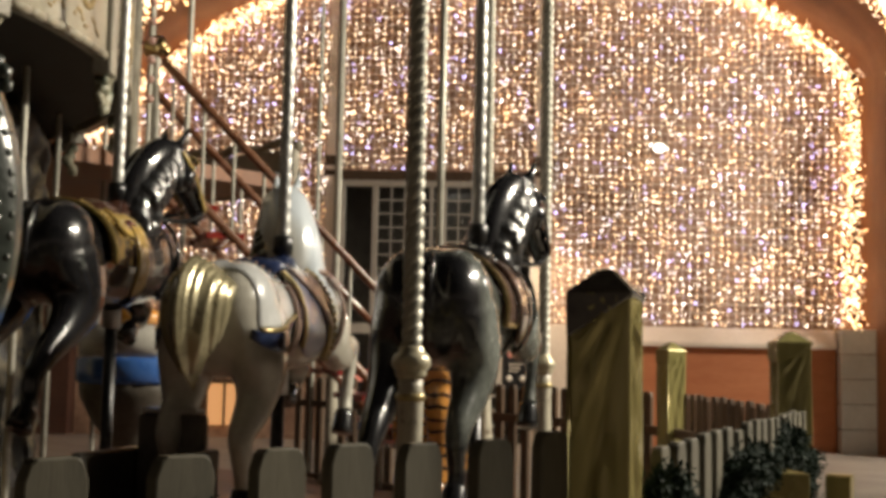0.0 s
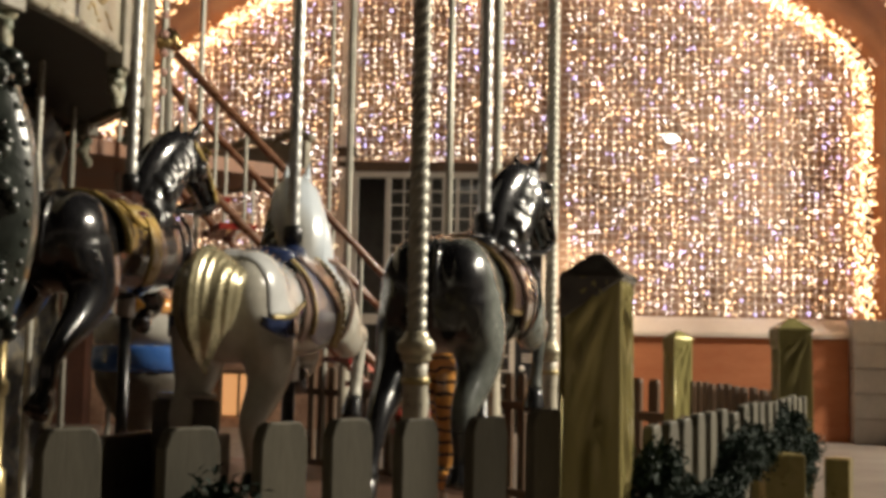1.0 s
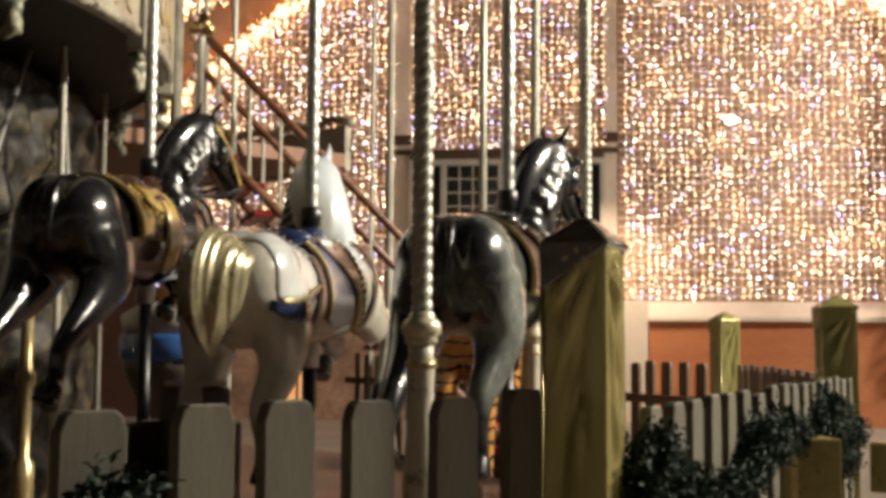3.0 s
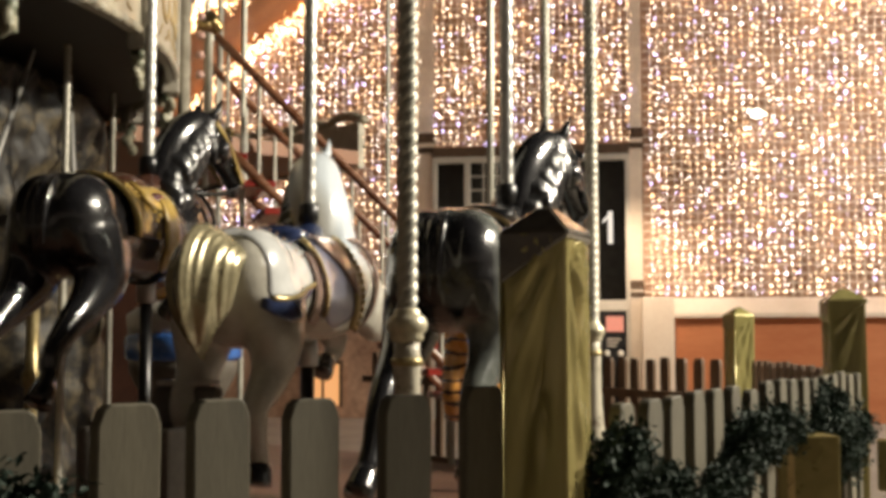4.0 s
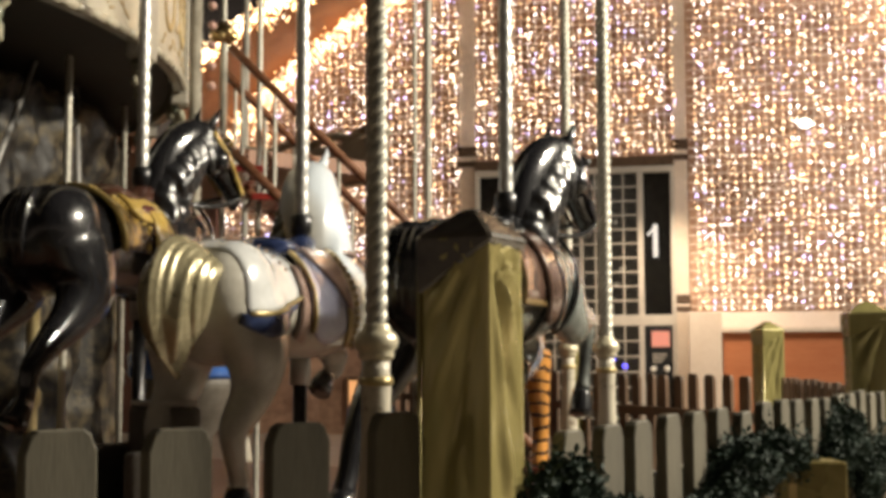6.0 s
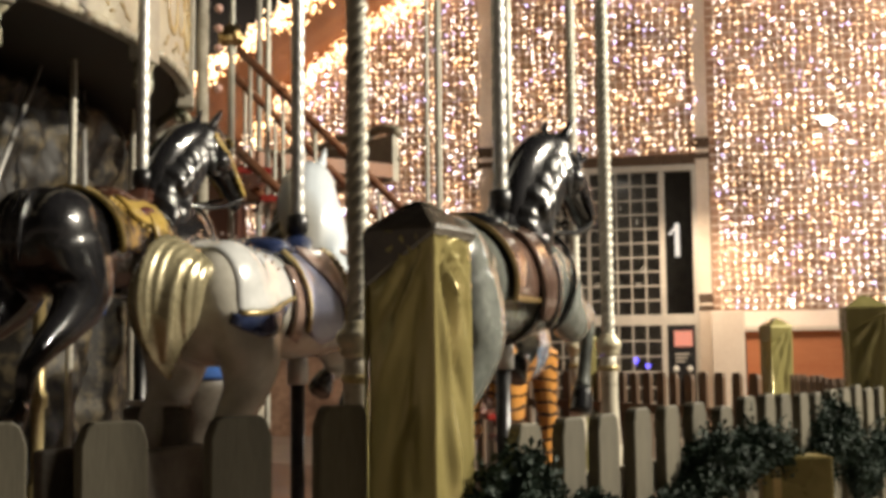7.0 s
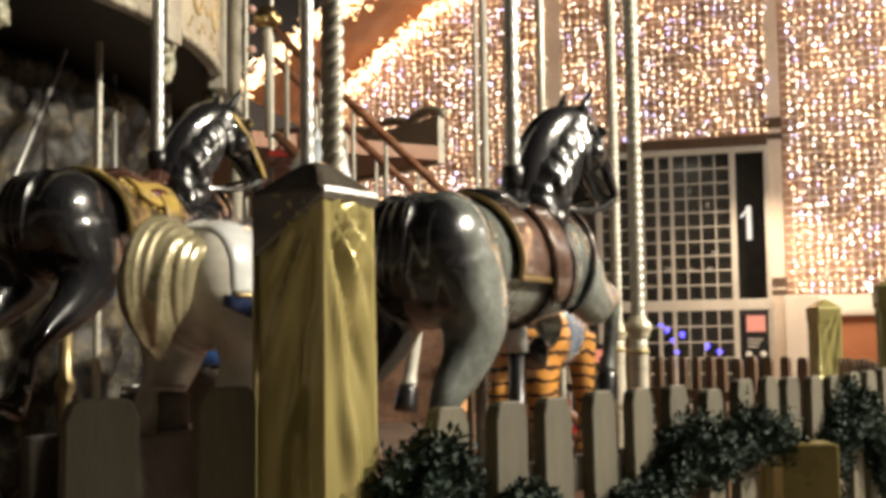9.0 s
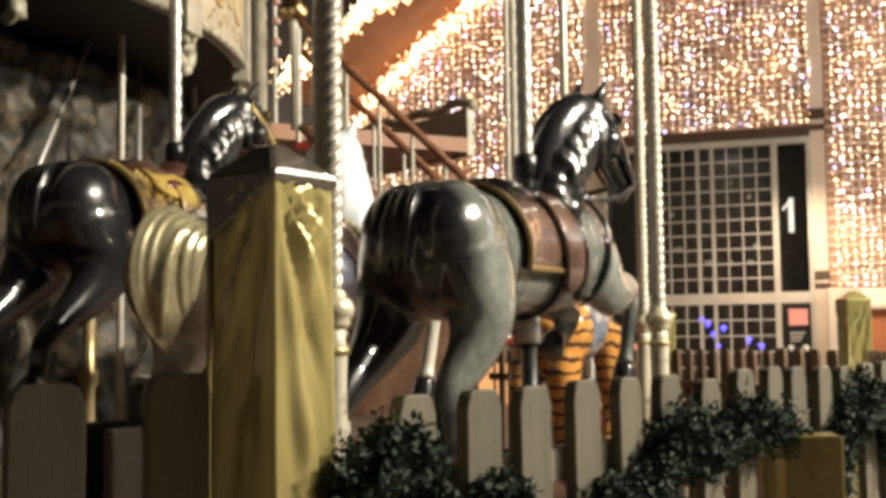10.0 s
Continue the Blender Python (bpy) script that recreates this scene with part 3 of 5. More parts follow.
M_LETTER = surface("white_vinyl", (0.72, 0.68, 0.6), (0.8, 0.76, 0.68), 0.5, bump=0)
numeral = writing("1", 0.82, M_WHITEGLOW, pose(-0.06, -0.03, 3.08, 90), entrance, "lit white numeral")
flag = boxes((-0.02, 0.02, -0.035, -0.027, -0.10, 0.10))
part("serif", flag, M_WHITEGLOW, entrance, "lit white stroke of the numeral", smooth=False, m=pose(-0.125, 0, 3.28, 0, 42, 0))
for txt, xk, zk in (("IV", -0.62, 2.62), ("VIII", -1.92, 2.6), ("V", -0.72, 2.36), ("I", -1.02, 2.36), ("IX", -1.4, 2.37), ("II", -0.72, 3.44), ("I", -1.0, 3.68), ("III", -2.0, 3.2)):
    writing(txt, 0.13, M_LETTER, pose(xk, -0.045, zk, 90), entrance)
kiosk = thing("info_panel", Matrix.Translation((0.0, 21.80, 0)), "black information panel with a small lit orange screen", "panel")
part("board", boxes((-0.26, 0.2, 0, 0.04, 0.75, 1.66), bevel=0.006), M_STEEL, kiosk, smooth=False)
part("screen", boxes((-0.15, 0.15, -0.012, -0.002, 1.32, 1.585)), M_SCREEN, kiosk, "lit orange screen", smooth=False)
for i in range(3):
    part("print", boxes((-0.14, 0.1 - 0.04 * i, -0.008, -0.002, 1.18 - i * 0.06, 1.205 - i * 0.06)), M_FRAME, kiosk, "pale printed line", smooth=False)
for xx in (-0.13, 0.1):
    bmx = bmesh.new()
    ball(bmx, (xx, -0.01, 0.95), 0.055, 1, 0.3, 1)
    part("disc", bmx, M_LETTER, kiosk, "white round mark")
leds = thing("blue_light_string", Matrix.Translation((0, 21.9, 0)), "string of blue led lights behind the entrance glass", "lights")
for x0, z0 in ((-1.55, 1.45), (-1.45, 1.38), (-1.35, 1.2), (-1.3, 1.0), (-0.8, 1.1), (-0.6, 1.0), (-1.2, 1.3), (-1.33, 0.8)):
    bmx = bmesh.new()
    bulb(bmx, x0, -0.06, z0, 0.05)
    part("bulb", bmx, M_BLUELED, leds, smooth=False)
flood = thing("floodlight", Matrix.Translation((2.42, 21.7, 5.0)), "small bright floodlight on the facade", "floodlight")
part("housing", boxes((-0.10, 0.10, 0.0, 0.14, -0.07, 0.10), bevel=0.02), M_STEEL, flood, smooth=False)
lens = bmesh.new()
ball(lens, (0, -0.03, 0.0), 0.075, 1.4, 0.3, 1.0, 3)
part("lens", lens, M_SPOT, flood, "lit round lens")


# ---- fence round the carousel ----
POST_A, POST_B, POST_C, POST_Z = (0.270, 2.405), (1.13, 4.98), (0.93, 7.08), (-1.39, 0.24)
POST_D = (-0.2, 8.75)


def picket_mesh(w, top, mat):
    bm = bmesh.new()
    h = w / 2
    prof = [(-h, GROUND + 0.06), (h, GROUND + 0.06), (h, top - 0.026), (h * 0.82, top - 0.006), (h * 0.62, top), (-h * 0.62, top), (-h * 0.82, top - 0.006), (-h, top - 0.026)]
    loft(bm, [[(x, y, z) for x, z in prof] for y in (-0.011, 0.011)])
    bmesh.ops.bevel(bm, geom=[e for e in bm.edges if abs(e.verts[0].co.y - e.verts[1].co.y) < 1e-6], offset=0.002, segments=1, affect="EDGES")
    return mesh_of("picket", bm, mat, False)


def fence_run(p, q, first, pitch, w, top, mat, label, off, rails=(0.28, 0.86), rail_mat=None, back=0.03):
    """A run of pickets from post p to post q; off: how far they stand outside the post line."""
    p, q = Vector((*p, 0)), Vector((*q, 0))
    d = q - p
    L = d.length
    f = thing("fence", Matrix.Translation(p) @ Matrix.Rotation(math.atan2(d.y, d.x), 4, "Z"), label, "fence", "fence round the carousel")
    me = [picket_mesh(w * k, top, mat) for k in (1.0, 0.96, 1.05)]
    rg = random.Random(int(L * 100))
    x = first
    while x < L - 0.07:
        ob = new("picket", me[rg.randrange(3)])
        ob.parent = f
        ob.matrix_basis = Matrix.Translation((x + rg.gauss(0, 0.004), -off, rg.gauss(0, 0.004))) @ Matrix.Rotation(rg.gauss(0, 0.008), 4, "Y")
        x += pitch
    for z in rails:
        part("fence_rail", boxes((0.06, L - 0.06, -off + back - 0.018, -off + back + 0.018, z - 0.027, z + 0.027), bevel=0.004), rail_mat or mat, f, smooth=False)
    return f


fence_run(POST_A, POST_B, 0.21, 0.152, 0.082, 1.073, M_PICKET, "weathered grey wooden picket fence with rounded tops", 0.05, rails=(0.30, 0.942), rail_mat=M_PALEWOOD)
fence_run(POST_B, POST_C, 0.12, 0.152, 0.082, 1.075, M_BROWN, "brown stained wooden picket fence with rounded tops", 0.05)
fence_run(POST_C, POST_D, 0.12, 0.152, 0.082, 1.075, M_BROWN, "brown stained wooden picket fence with rounded tops", 0.05)
fence_run(POST_D, (-1.9, 10.5), 0.12, 0.152, 0.082, 1.075, M_BROWN, "brown stained wooden picket fence with rounded tops", 0.05)
fence_run(POST_A, POST_Z, 0.119, 0.154, 0.085, 1.103, M_PICKET, "weathered grey wooden picket fence with rounded tops", 0.04, back=-0.03)
fence_run(POST_Z, (-3.72, -0.98), 0.119, 0.154, 0.085, 1.103, M_PICKET, "weathered grey wooden picket fence with rounded tops", 0.04, back=-0.03)


def wrapped_post(x, y, turn, w, top, label, seed, cap=None):
    """A square post wrapped in creased gold foil under a dark pyramid cap."""
    t = thing("fence_post", Matrix.Translation((x, y, 0)) @ Matrix.Rotation(radians(turn), 4, "Z"), label, "post", "fence posts")
    bm = bmesh.new()
    h = w / 2
    n, m = 18, 120
    sh = top - 0.045
    rg = random.Random(seed)
    ph = [rg.uniform(0, 6) for _ in range(8)]
    rings = []
    for j in range(m + 1):
        z = GROUND + (sh - GROUND) * j / m
        ring = []
        for s in range(4):
            for i in range(n):
                u = -h + w * i / n
                px, py = ((u, -h), (h, u), (-u, h), (-h, -u))[s]
                k = math.sin(math.pi * i / n)
                fold = (0.0028 * math.sin(60 * u + 11 * (sh - z) * (1.5 + s % 2) + ph[s]) + 0.0018 * math.sin(130 * u - 23 * (sh - z) + ph[s + 4])) * k
                phi = math.atan2((u + h) if s == 1 else (h - u), (sh - z) + 0.015)
                fold += 0.010 * k * math.exp(-(sh - z) * 1.8) * math.sin(19 * phi + ph[s]) ** 3
                nx, ny = ((0, -1), (1, 0), (0, 1), (-1, 0))[s]
                wob = 1 + 0.02 * math.sin(9 * z + ph[s])
                ring.append(((px + nx * fold) * wob, (py + ny * fold) * wob, z))
        rings.append(ring)
    loft(bm, rings)
    part("foil", bm, cap or M_FOIL, t, "creased gold foil wrapping")
    bm = bmesh.new()
    c = h + 0.0055
    rings = [[(-c, -c, sh - 0.035), (c, -c, sh - 0.035), (c, c, sh - 0.035), (-c, c, sh - 0.035)], [(-c * 1.02, -c * 1.02, sh + 0.004), (c * 1.02, -c * 1.02, sh + 0.004), (c * 1.02, c * 1.02, sh + 0.004), (-c * 1.02, c * 1.02, sh + 0.004)],
             [(-0.012, -0.012, top), (0.012, -0.012, top), (0.012, 0.012, top), (-0.012, 0.012, top)]]
    rings[0] = [(a, b, z + dz) for (a, b, z), dz in zip(rings[0], (-0.045, 0.030, 0.026, -0.03))]
    loft(bm, rings)
    bmesh.ops.bevel(bm, geom=bm.edges[:], offset=0.004, segments=1, affect="EDGES")
    part("cap", bm, cap or M_CAP, t, "pointed cap wrapped in the same foil" if cap else "dark pyramid cap under clear film", smooth=False)
    bm = bmesh.new()
    rod(bm, (-h * 1.03, -h * 1.03, GROUND), (-h * 1.03, -h * 1.03, sh - 0.03), 0.0035, 6)
    part("seam", bm, cap or M_FOIL, t, "folded foil seam")
    return t


wrapped_post(POST_A[0], POST_A[1], -17, 0.106, 1.39, "square fence post wrapped in creased gold foil", 1)
wrapped_post(POST_B[0], POST_B[1], 5, 0.125, 1.36, "square fence post wrapped in creased gold foil", 2, M_OLIVE)
wrapped_post(POST_C[0], POST_C[1], 27, 0.112, 1.35, "square fence post wrapped in gold foil", 3, M_OLIVE)
wrapped_post(POST_D[0], POST_D[1], 40, 0.10, 1.33, "square fence post wrapped in gold foil", 4, M_OLIVE)


# ---- carousel ----
def ring_wall(r0, r1, z0, z1, seg=96, a0=0.0, a1=math.tau):
    bm = bmesh.new()
    full = abs(a1 - a0 - math.tau) < 1e-6
    rings = []
    for k in range(seg + 1):
        a = a0 + (a1 - a0) * k / seg
        c, s = math.cos(a), math.sin(a)
        rings.append([(r0 * c, r0 * s, z0), (r1 * c, r1 * s, z0), (r1 * c, r1 * s, z1), (r0 * c, r0 * s, z1)])
    loft(bm, rings, caps=not full)
    if full:
        bmesh.ops.remove_doubles(bm, verts=bm.verts, dist=1e-5)
    return bm


carousel = thing("carousel", Matrix.Translation((CX, CY, 0)), "double-deck fairground carousel with a painted rounding board", "carousel", kind="structure")
part("deck", ring_wall(0.05, 5.24, DECK - 0.06, DECK), M_DECK, carousel, "red-brown boarded deck", smooth=False)
part("deck_edge", ring_wall(5.12, 5.22, GROUND, DECK - 0.062), M_CREAM, carousel, "cream painted skirt", smooth=False)
# dark screen added to stand in for the shaded carousel interior
part("core", ring_wall(1.90, 2.0, DECK, 2.6), M_DARK, carousel, "added dark screen for the unlit centre", smooth=False)
part("landing", ring_wall(3.0, 4.88, 2.46, 2.56, 24, radians(47.5), radians(125)), M_SOFFIT, carousel, "orange-brown landing of the upper deck", smooth=False)
board = part("landing_board", ring_wall(4.88, 4.93, 2.44, 2.78, 24, radians(47.5), radians(125)), M_CREAM, carousel, "cream curved board", smooth=False)
bm = bmesh.new()
for i in range(90):
    a = radians(47.5 + 77.5 * i / 89)
    ball(bm, (4.92 * math.cos(a), 4.92 * math.sin(a), 2.80 + 0.05 * abs(math.sin(i * 0.5))), 0.05, 1, 1, 1, 1)
    ball(bm, (4.935 * math.cos(a), 4.935 * math.sin(a), 2.60 + 0.07 * math.sin(i * 0.42)), 0.028, 1, 1, 1, 1)
meshpart("crest", fused("crest", bm, M_CREAM, 0.02, 1), board, "carved crest")
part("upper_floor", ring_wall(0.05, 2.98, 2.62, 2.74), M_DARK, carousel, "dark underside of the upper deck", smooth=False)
RB = 3.04


def on_arc(deg, z, out=0.0):
    return ((RB + out) * math.cos(radians(deg)), (RB + out) * math.sin(radians(deg)), z)


for k in range(18):
    turn = Matrix.Rotation(radians(-5.5 + 20 * k), 4, "Z")
    p = part("rounding_board", ring_wall(RB - 0.03, RB + 0.02, 2.59, 3.20, 10, radians(-8.4), radians(8.4)), M_CREAM, carousel, "cream curved panel with painted scrolls", smooth=False, m=turn)
    bm = bmesh.new()
    for z0, z1, g in ((2.58, 2.63, 0.045), (3.15, 3.21, 0.045)):
        for d in range(-8, 8, 2):
            a_, b_ = on_arc(d, 0, 0), on_arc(d + 2, 0, 0)
            rod(bm, (a_[0] + 0.02, a_[1], (z0 + z1) / 2), (b_[0] + 0.02, b_[1], (z0 + z1) / 2), 0.022, 8)
    part("moulding", bm, M_CREAM, p, "cream moulding")
    bm = bmesh.new()
    for sx in (-1, 1):
        for i in range(30):
            u = i / 29 * math.tau * 1.3
            rr = 2.6 - 1.7 * i / 29
            ball(bm, on_arc(sx * (3.6 + rr * math.cos(u)), 2.89 + rr * 0.075 * math.sin(u), 0.02), 0.028, 0.5, 1, 1, 1)
        for i in range(12):
            ball(bm, on_arc(sx * (1.0 + i * 0.5), 2.70 + 0.03 * math.sin(i * 1.1), 0.02), 0.019, 0.5, 1, 1, 1)
    for i in range(16):
        u = i / 16 * math.tau
        ball(bm, on_arc(1.5 * math.cos(u), 2.92 + 0.12 * math.sin(u), 0.02), 0.02, 0.5, 1, 1, 1)
    meshpart("scrollwork", fused("scrollwork", bm, M_OCHRE, 0.012, 1), p, "ochre and gilt scrolls")
    q = part("pilaster", boxes((RB - 0.05, RB + 0.045, -0.075, 0.075, 2.53, 3.3), bevel=0.01), M_GREYCREAM, carousel, "grey-cream pilaster", smooth=False, m=Matrix.Rotation(radians(4.5 + 20 * k), 4, "Z"))
    rg = random.Random(k)
    bm = bmesh.new()
    for j in range(14):
        ball(bm, (RB - 0.01 + rg.uniform(-0.04, 0.03), rg.uniform(-0.08, 0.08) * (1 - j / 18), 2.53 - 0.013 * j), rg.uniform(0.022, 0.04), 1, 1, 1, 1)
    meshpart("bracket", fused("bracket", bm, M_CARVED, 0.012, 1), q, "carved green and cream bracket")


def column(angle, radius, label):
    x, y = CX + radius * math.cos(radians(angle)), CY + radius * math.sin(radians(angle))
    t = thing("column", Matrix.Translation((x, y, 0)), label, "column", "columns round the carousel")
    bm = bmesh.new()
    rope_pole(bm, 0.0275, 1.24, 4.6, 0.036, 0.0075, 3, 30, 0.004)
    part("twisted_shaft", bm, M_COLUMN, t, "twisted pale gilt shaft")
    bm = bmesh.new()
    turned(bm, [(0.028, 1.262), (0.034, 1.256), (0.036, 1.244), (0.046, 1.239), (0.0525, 1.227), (0.054, 1.213), (0.050, 1.201), (0.041, 1.193), (0.045, 1.186), (0.041, 1.178), (0.034, 1.172)], 28)
    part("collar", bm, M_TAILGOLD, t, "gilt ring collar")
    bm = bmesh.new()
    turned(bm, [(0.035, 1.171), (0.033, 1.145), (0.036, 1.135), (0.037, 1.105), (0.035, 1.06), (0.036, 0.98), (0.041, 0.89), (0.049, 0.80), (0.045, 0.70), (0.036, 0.60), (0.045, 0.57), (0.045, 0.53), (0.062, 0.50), (0.07, 0.42), (0.085, 0.36), (0.09, DECK)], 24)
    part("baluster", bm, M_CHIPPED, t, "chipped cream turned foot")
    bm = bmesh.new()
    turned(bm, [(0.036, 1.134), (0.042, 1.128), (0.043, 1.118), (0.036, 1.110)])
    part("ring", bm, M_GOLD, t, "gilt ring")
    return t


M_CHIPPED = surface("chipped_cream_paint", (0.14, 0.10, 0.07), (0.50, 0.46, 0.37), 0.4, coat=0.3, scale=16, fine=60, bump=0.4, ends=(0.34, 0.48))
M_COLUMN = surface("pale_gilt", (0.36, 0.345, 0.295), (0.52, 0.50, 0.43), 0.45, metal=0.3, scale=9, fine=60, bump=0.08)
first_column = column(-22.9, 5.12, "twisted pale gilt column on a cream turned foot")
for k in (-1, *range(1, 13)):
    ang = radians(-22.9 + 25.7 * k if k < 2 else 20.3 + 24.5 * (k - 2))
    copy_thing(first_column, Matrix.Translation((CX + 5.12 * math.cos(ang), CY + 5.12 * math.sin(ang), 0)) @ Matrix.Rotation(0.4 * k, 4, "Z"))


TRUNK = [(-0.80, 1.41, 0.05, 0.07), (-0.74, 1.405, 0.135, 0.155), (-0.62, 1.40, 0.185, 0.20), (-0.45, 1.40, 0.185, 0.195), (-0.25, 1.40, 0.165, 0.185), (0.0, 1.405, 0.165, 0.185), (0.20, 1.43, 0.165, 0.19), (0.36, 1.45, 0.135, 0.165), (0.46, 1.455, 0.06, 0.09)]


def horse(m, look_, label="", lift=0.0):
    """A carved galloping horse; x is ahead, its pole stands at the origin."""
    t = thing("carousel_horse", m, label, "carousel horse", "horses of the carousel")
    up = lambda rows: [(x, y, z + lift, *r) for x, y, z, *r in rows]
    turn = look_.get("turn", -1.0)
    bm = bmesh.new()
    # trunk, with two full buttocks and a broad breast
    tube(bm, up([(x, 0, z, w, h) for x, z, w, h in TRUNK]), 30, 20)
    for s in (-1, 1):
        ball(bm, (-0.62, s * 0.075, 1.42 + lift), 0.155, 1.1, 0.78, 1.12, 3)
        ball(bm, (0.34, s * 0.075, 1.42 + lift), 0.105, 1.0, 0.85, 1.25, 3)
    # neck, arched, and the tucked head
    nf = look_.get("neck", 1.0)
    tube(bm, up([(0.19, 0, 1.47, 0.125, 0.20), (0.155, turn * 0.005, 1.60, 0.108 * (0.6 + 0.4 * nf), 0.178), (0.145, turn * 0.02, 1.72, 0.092 * nf, 0.150), (0.175, turn * 0.05, 1.83, 0.078 * nf ** 1.25, 0.118), (0.245, turn * 0.08, 1.905, 0.062 * nf ** 1.4, 0.085), (0.31, turn * 0.095, 1.925, 0.045, 0.05)]), 24, 16)
    tube(bm, up([(0.245, turn * 0.085, 1.915, 0.048, 0.06), (0.315, turn * 0.098, 1.895, 0.066, 0.088), (0.375, turn * 0.115, 1.83, 0.066, 0.090), (0.425, turn * 0.135, 1.755, 0.047, 0.064), (0.465, turn * 0.15, 1.69, 0.044, 0.054), (0.485, turn * 0.158, 1.65, 0.032, 0.038)]), 24, 14)
    for s in (-1, 1):
        tube(bm, up([(0.285, turn * 0.095 + s * 0.04, 1.94, 0.020, 0.026), (0.305, turn * 0.10 + s * 0.046, 1.985, 0.021, 0.024), (0.352, turn * 0.108 + s * 0.05, 2.055, 0.006, 0.008)]), 10, 8)
        ball(bm, (0.375, turn * 0.112 + s * 0.060, 1.865 + lift), 0.022)
        ball(bm, (0.325, turn * 0.11 + s * 0.042, 1.815 + lift), 0.056)
        ball(bm, (0.478, turn * 0.155 + s * 0.028, 1.675 + lift), 0.019)
    ball(bm, (0.455, turn * 0.152, 1.635 + lift), 0.026)
    # hind legs: one gathered under the trunk, one thrown back
    near, far = look_.get("hind", (-0.75, -1.0))
    legs = []
    for y, kx, end, ze in ((-0.12, -0.57, near, 0.825), (0.115, -0.63 if far < -0.9 else -0.60, far, 0.80)):
        back = end + 0.75
        legs.append((end, y, ze))
        tube(bm, up([(-0.60, y * 0.92, 1.40, 0.095, 0.175), (kx, y * 1.06, 1.24, 0.090, 0.145), (kx - 0.05 + 0.22 * back, y * 1.06, 1.12, 0.064, 0.088), (kx - 0.155 + 0.35 * back, y, 1.02, 0.045, 0.056), (-0.755 + 0.7 * back, y, 0.945, 0.036, 0.042), (-0.745 + 0.88 * back, y, 0.87, 0.031, 0.034), (end, y, ze, 0.036, 0.04)]), 28, 14)
    # fore legs: one reaching ahead with a bent knee, one folded
    tube(bm, up([(0.32, -0.10, 1.39, 0.080, 0.14), (0.46, -0.10, 1.305, 0.066, 0.090), (0.58, -0.095, 1.325, 0.052, 0.062), (0.652, -0.09, 1.315, 0.044, 0.046), (0.665, -0.09, 1.235, 0.031, 0.034), (0.63, -0.09, 1.11, 0.028, 0.030), (0.605, -0.09, 1.045, 0.035, 0.037)]), 28, 14)
    tube(bm, up([(0.32, 0.10, 1.39, 0.080, 0.13), (0.45, 0.10, 1.27, 0.055, 0.07), (0.545, 0.10, 1.235, 0.045, 0.05), (0.52, 0.10, 1.18, 0.036, 0.038), (0.455, 0.10, 1.155, 0.032, 0.034), (0.42, 0.10, 1.15, 0.034, 0.036)]), 24, 12)
    skin = fused("horse_body", bm, look_["body"], 0.012, 5)
    meshpart("body", skin, t)
    tree = BVHTree.FromPolygons([v.co.copy() for v in skin.vertices], [tuple(q.vertices) for q in skin.polygons])

    for a, b in (*(((x, y, z + 0.005), (x - 0.03 + 0.12 * (x + 0.75), y, z - 0.06)) for x, y, z in legs), ((0.607, -0.09, 1.05), (0.578, -0.09, 0.955)), ((0.43, 0.10, 1.152), (0.375, 0.10, 1.10))):
        bm = bmesh.new()
        tube(bm, up([(*a, 0.037, 0.039), ((a[0] + b[0]) / 2, a[1], (a[2] + b[2]) / 2, 0.043, 0.047), (*b, 0.047, 0.053)]), 6, 14)
        part("hoof", bm, look_["hoof"], t)
    # mane: overlapping wavy locks from the crest forwards
    bm = bmesh.new()
    rg = random.Random(7)
    for i in range(22):
        u = i / 21
        x0, z0 = -0.005 + 0.235 * u ** 2.4, 1.585 + 0.375 * u
        y0 = turn * 0.09 * max(0.0, u - 0.1)
        w1 = (0.100 - 0.036 * u) * nf
        for s in look_.get("mane_sides", (-1, 1)):
            L = rg.uniform(0.11, 0.19) * look_.get("mane_long", 1.0)
            a, b, c = rg.uniform(0.03, 0.07), rg.uniform(0.06, 0.13), rg.uniform(0.05, 0.16)
            tube(bm, up([(x0 + 0.02, y0 + s * 0.004, z0, 0.024, 0.028), (x0 + a, y0 + s * w1 * 0.86, z0 - 0.035, 0.021, 0.030), (x0 + b, y0 + s * (w1 + 0.012), z0 - L * 0.5, 0.019, 0.026), (x0 + b - 0.015, y0 + s * (w1 + 0.018), z0 - L * 0.8, 0.016, 0.022), (x0 + c, y0 + s * (w1 + 0.010), z0 - L * 1.1, 0.005, 0.006)]), 14, 8, side=(0.3, 1, 0))
    for s in (-1, 0, 1):
        tube(bm, up([(0.285, turn * 0.095 + s * 0.02, 1.965, 0.018, 0.026), (0.36, turn * 0.105 + s * 0.025, 1.945, 0.020, 0.022), (0.405, turn * 0.12 + s * 0.03, 1.875, 0.008, 0.01)]), 8, 8)
    meshpart("mane", fused("mane", bm, look_["mane"], 0.0075, 1), t)
    # tail
    bm = bmesh.new()
